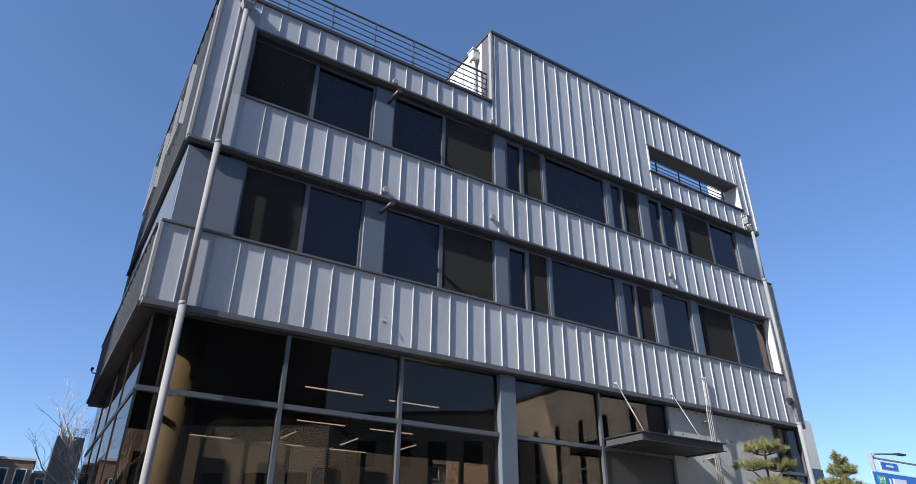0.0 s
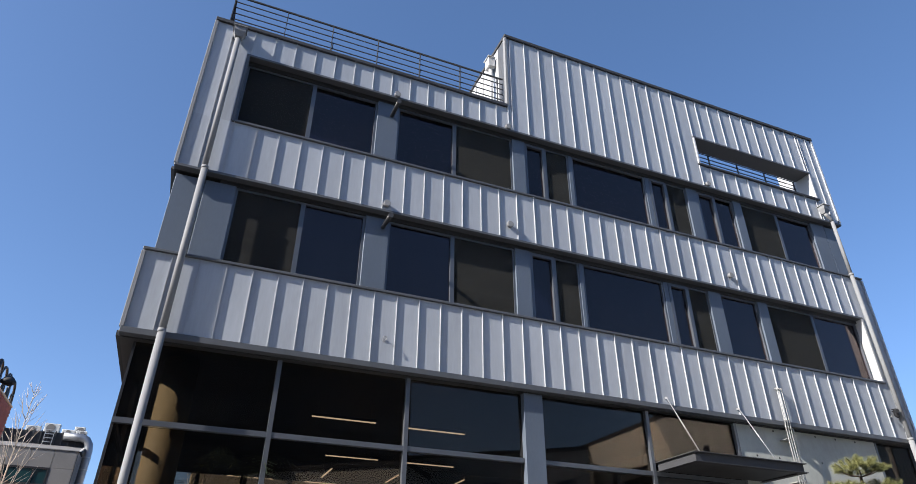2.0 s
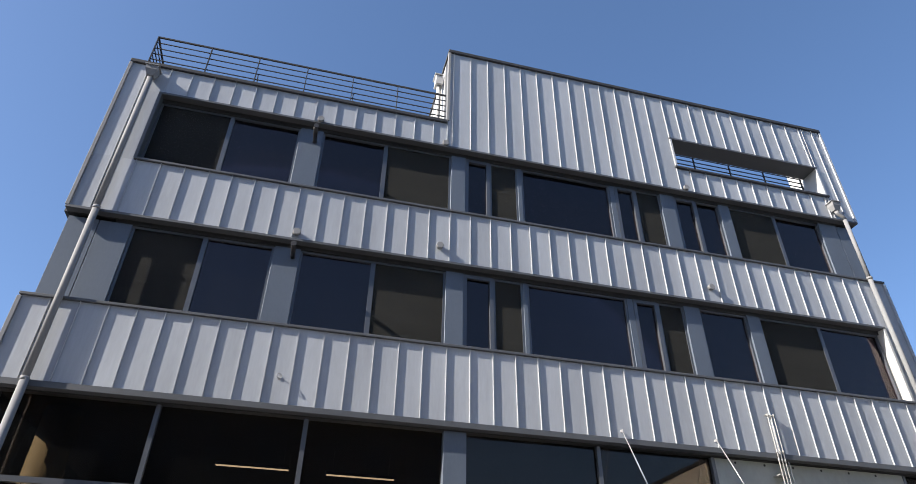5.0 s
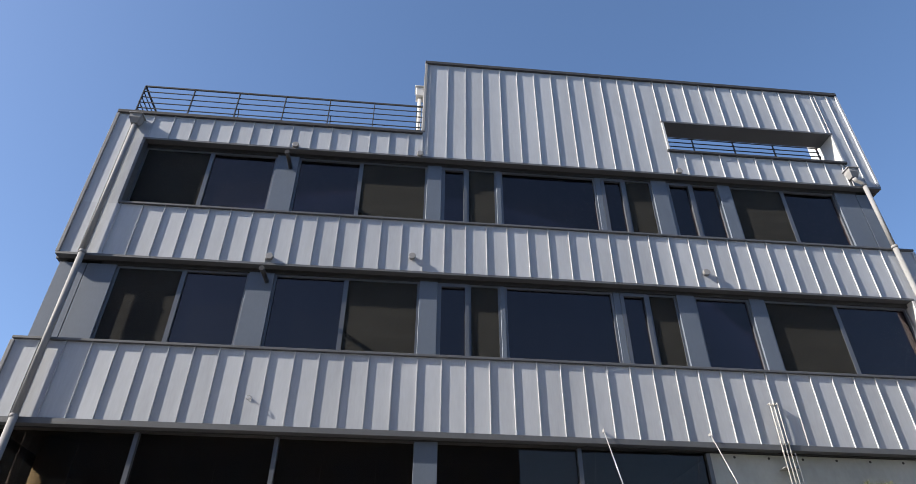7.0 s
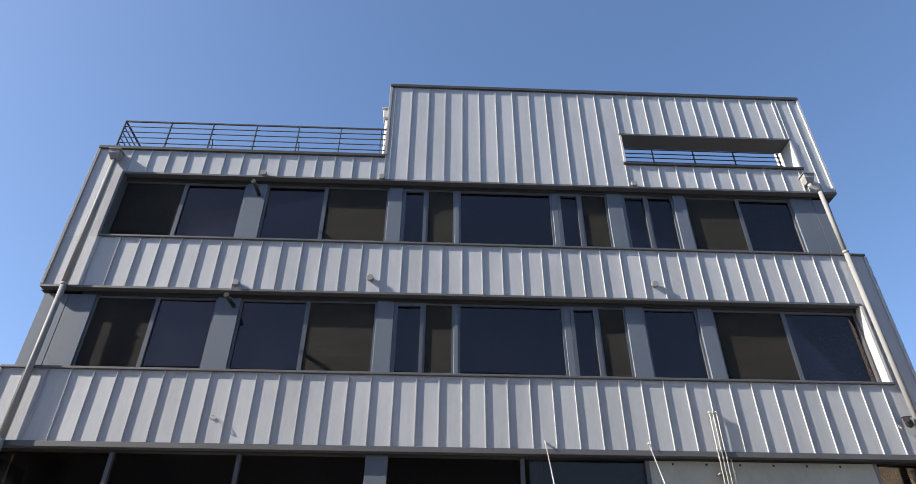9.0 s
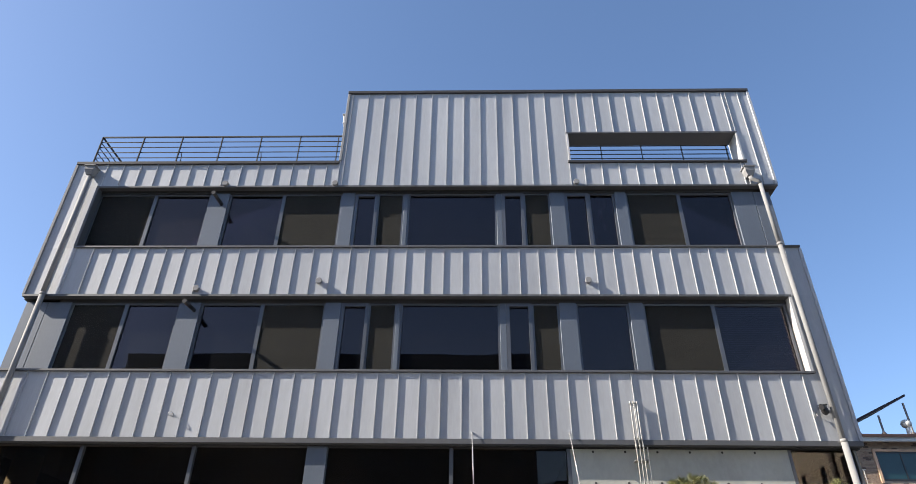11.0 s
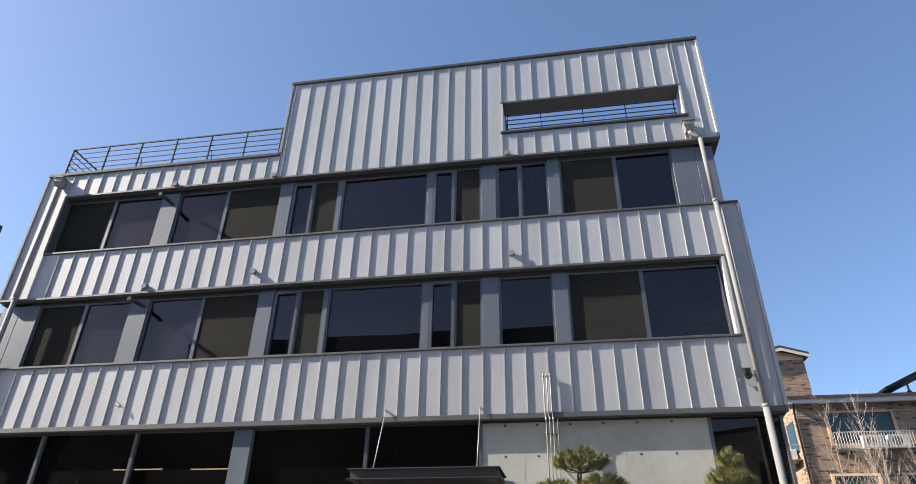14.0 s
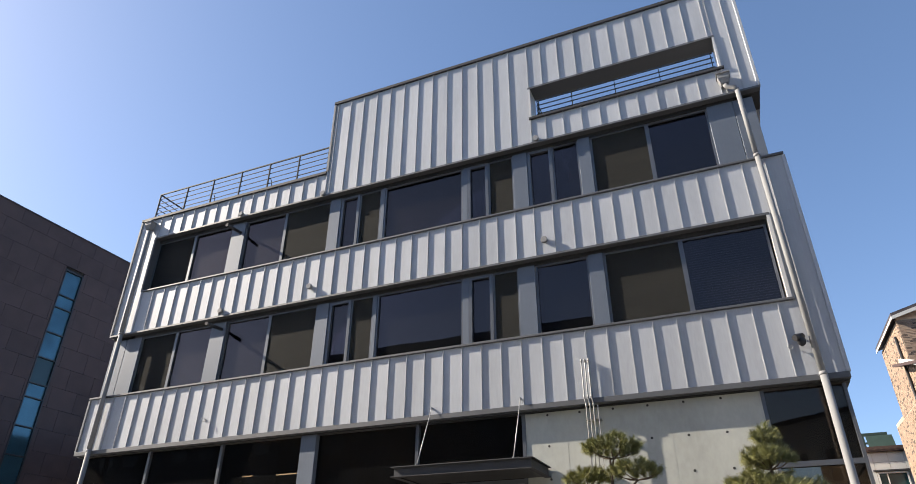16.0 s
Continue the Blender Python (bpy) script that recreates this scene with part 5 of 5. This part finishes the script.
for x, y, z, wide in ((-4, 0, 7.2, 1.5), (-1.5, 0, 7.2, 1.5), (1.0, 0, 7.2, 1.5), (3.5, 0, 7.2, 1.5), (6.5, 1, 7.6, 0.9), (7.9, 1, 7.6, 0.9), (9.6, 2, 7.0, 1.0)):
    w = part("window", boxes((x, x + 0.09, y - 0.06, y, z, z + 1.6), (x + wide - 0.09, x + wide, y - 0.06, y, z, z + 1.6), (x + 0.09, x + wide - 0.09, y - 0.06, y, z + 1.51, z + 1.6), (x + 0.09, x + wide - 0.09, y - 0.06, y, z, z + 0.09)), PLASTIC, far, "white-framed window")
    part("pane", boxes((x + 0.09, x + wide - 0.09, y - 0.02, y - 0.01, z + 0.09, z + 1.51)), HOUSE_GLASS, w)
red = empty("red_brick_building", (-5.25, 20.3, 0.2), "red brick building with black looped roof ornaments", "building")
part("body", boxes((-6, -0.012, 0, 12.9, -0.22, 9.1)), MORTAR, red)
part("coping", boxes((-6, 0.03, -0.02, 12.93, 9.1, 9.17)), BRICK, red)
w = part("window", boxes((-0.01, 0.05, 11.0, 11.08, 6.3, 7.6), (-0.01, 0.05, 12.1, 12.18, 6.3, 7.6), (-0.01, 0.05, 11.08, 12.1, 7.52, 7.6), (-0.01, 0.05, 11.08, 12.1, 6.3, 6.38)), PLASTIC, red, "white-framed window")
part("pane", boxes((0.01, 0.02, 11.08, 12.1, 6.38, 7.52)), HOUSE_GLASS, w)
verts, faces = [], []
z, course = 5.6, 0
while z < 9.05:
    a = 7.0 - (0.12 if course % 2 else 0)
    while a < 12.8:
        i = len(verts)
        d = 0.004 * ((i * 7) % 5)
        verts += [(x, y, q) for x in (-0.012, d) for y, q in ((a, z), (a + 0.215, z), (a + 0.215, z + 0.062), (a, z + 0.062))]
        faces += [(i + 4, i + 5, i + 6, i + 7), (i, i + 4, i + 7, i + 3), (i + 1, i + 2, i + 6, i + 5), (i + 3, i + 7, i + 6, i + 2), (i, i + 1, i + 5, i + 4)]
        a += 0.228
    z += 0.074
    course += 1
me = bpy.data.meshes.new("brickwork")
me.from_pydata(verts, [], faces)
me.materials.append(REDBRICK)
ob = new("brickwork", me)
ob.parent = red
tagged(ob, "courses of red bricks", kind="stuff")
for i in range(6):
    y = 12.3 - i * 0.95
    pts = [(-0.1, y + 0.6 * math.cos(a), 9.15 + 0.95 * math.sin(a)) for a in [math.pi * k / 12 for k in range(13)]]
    loop = part("ornament_loop", tube(bmesh.new(), pts, 0.055, 8), BLACK, red, "black looped roof ornament")
    part("loop_brace", tube(bmesh.new(), [(-0.1, y + 0.1, 9.15), (-0.1, y + 0.25, 9.6), (-0.1, y + 0.5, 9.62)], 0.04, 8), BLACK, loop)
lamp = empty("street_lamp", (-4.95, 27.8, 0), "dark grey street lamp post with a round hanging lantern", "street lamp")
part("post", tube(bmesh.new(), [(0, 0, 0), (0, 0, 9.72)], [0.16, 0.13], 14), RAIL, lamp)
part("bracket", tube(bmesh.new(), [(0.1, 0, 8.6), (0.3, 0.1, 9.0), (0.48, 0.15, 9.2)], 0.04, 8), BLACK, lamp)
part("lantern", tube(bmesh.new(), [(0.5, 0.15, 9.2), (0.5, 0.15, 9.14), (0.5, 0.15, 9.02), (0.5, 0.15, 8.93), (0.5, 0.15, 8.86)], [0.05, 0.16, 0.25, 0.24, 0.1], 20), RAIL, lamp, "round dark lantern with a domed cap")

# ---- roadside at the far end ----
tall = empty("pale_block", (55.7, 33.0, 0), "pale stone block with ribbon windows down the road", "building")
part("body", boxes((0, 3.5, 0, 9, 0, 13.8)), PALE, tall)
part("ribbon_window", boxes((-0.05, 3.55, -0.05, 9, 8.2, 9.6)), STREET_GLASS, tall)
part("ledge", boxes((-0.4, 3.9, -0.4, 9, 7.0, 7.5)), PALE, tall)
part("sign_box", boxes((1.4, 3.9, -1.2, -0.45, 5.6, 6.4)), BLACK, tall)
gan = empty("road_sign_gantry", (50.8, 23.5, 0.98), "blue road direction signs on a grey mast arm", "road sign")
part("mast", tube(bmesh.new(), [(-2.2, 0, -1.0), (-2.2, 0, 7.9)], 0.13, 12), PIPE, gan)
part("arm", boxes((-2.2, 9, -0.06, 0.06, 7.55, 7.65)), PIPE, gan)
part("lamp_arm", tube(bmesh.new(), [(-2.2, 0, 7.4), (-1.6, 0, 7.9), (1.8, 0, 8.15)], 0.06, 8), PIPE, gan)
part("lamp_head", boxes((1.4, 2.6, -0.15, 0.15, 8.1, 8.22)), RAIL, gan)
b = part("sign_board", boxes((-2.7, 5.5, -0.12, -0.08, 4.4, 6.65)), SIGNBLUE, gan, "blue direction board with white writing")
part("sign_rim", boxes((-2.78, 5.58, -0.08, -0.06, 4.34, 6.71)), SIGNWHITE, b)
part("route_panel", boxes((-2.3, -1.2, -0.14, -0.12, 5.4, 6.45)), SIGNGREEN, b, "green destination panel")
b2 = part("street_board", boxes((-1.5, 1.0, -0.12, -0.08, 6.85, 7.45)), SIGNWHITE, gan, "white street board with a blue field")
part("street_field", boxes((-1.35, 0.85, -0.14, -0.12, 6.93, 7.37)), SIGNBLUE, b2)
part("writing_bar", boxes((-0.75, 0.25, -0.15, -0.14, 7.08, 7.22)), SIGNWHITE, b2)
part("writing_bar", boxes((-0.75, -0.63, -0.15, -0.12, 4.6, 6.3), (-0.3, 1.5, -0.15, -0.12, 5.85, 6.35), (-0.3, 1.3, -0.15, -0.12, 5.4, 5.65)), SIGNWHITE, b)
for body, size, x, z in (("\uc548\uc591", 0.46, -2.2, 5.98), ("Anyang", 0.28, -2.22, 5.58)):
    cu = bpy.data.curves.new("writing", "FONT")
    cu.body, cu.size, cu.extrude = body, size, 0.004
    cu.materials.append(SIGNWHITE)
    ob = new("writing", cu)
    ob.parent = b
    ob.matrix_basis = pose(x, -0.146, z, 90, 0, 0)
hill = bmesh.new()
pts = []
for i in range(41):
    x = 120 + i * 12
    hgt = 22 + 10 * noise.noise(Vector((i * 0.23, 2.1, 0))) + 3 * noise.noise(Vector((i * 1.1, 5, 0)))
    pts.append((x, 190 - i * 4.0, hgt))
rows = [[hill.verts.new((x, y, 0)) for x, y, z in pts], [hill.verts.new((x, y + 25, z * 0.75)) for x, y, z in pts], [hill.verts.new((x, y + 60, z)) for x, y, z in pts], [hill.verts.new((x, y + 160, 0)) for x, y, z in pts]]
for r, s in zip(rows, rows[1:]):
    for i in range(40):
        hill.faces.new((r[i], r[i + 1], s[i + 1], s[i]))
thing("wooded_hill", hill, HILL, "far brown winter hill", "hill", kind="backdrop")


# ---- across the street, seen in the glass ----
def street_block(at, turn, width, depth, h, material, label, windows, wide=1.4, gap=2.6, storey=3.3, high=1.7):
    """A block whose front runs from at turned by so many degrees, its depth behind."""
    e = empty("street_building", (*at, 0), label, "building", "buildings across the street")
    e.rotation_euler = (0, 0, radians(turn))
    part("body", boxes((0, width, 0, depth, 0, h)), material, e)
    part("parapet", boxes((-0.05, width + 0.05, -0.08, depth, h, h + 0.25)), RAIL, e)
    if windows:
        me = data("window", boxes((0, wide, -0.05, 0, 0, high)), STREET_GLASS)
        z = 1.2
        while z + high + 0.2 < h:
            x = 0.9
            while x + wide + 0.4 < width:
                piece("window", me, e, (x, -0.002, z))
                x += gap
            z += storey
    return e


opposite = street_block((30.0, -5.0), -90, 20, 14, 12.8, BEIGE, "beige panelled building with dark upright window bands", True, 0.42, 2.3, 3.1, 2.95)
JOINT = data("panel_joint", boxes((0, 0.03, -0.012, 0, 0, 12.7)), PAVING)
LEDGE = data("panel_joint", boxes((0, 20, -0.01, 0, 0, 0.03)), PAVING)
for i in range(33):
    piece("panel_joint", JOINT, opposite, (0.3 + i * 0.6, 0, 0.05))
for i in range(1, 8):
    piece("panel_joint", LEDGE, opposite, (0, -0.013, i * 1.55 + 0.6))
street_block((26.8, -15.9), -143, 17, 9, 11.3, BEIGE, "beige building with rows of dark windows", True, 1.3, 2.5)
street_block((12.6, -10.8), -143, 9, 4, 8.2, BEIGE, "low beige building with rows of dark windows", True, 1.1, 2.2, 2.9)
street_block((15.0, -18.0), 180, 28, 12, 18.5, DIM, "tall dark-clad building across the street", True, 1.6, 3.0)
street_block((-14.0, -16.0), 180, 24, 12, 14.2, DIM, "dark building with rows of windows", True)
street_block((2.6, 30.5), 0, 15, 8, 8.2, TANWALL, "beige building behind the office seen through its ground floor", True, 1.2, 2.6, 2.9)
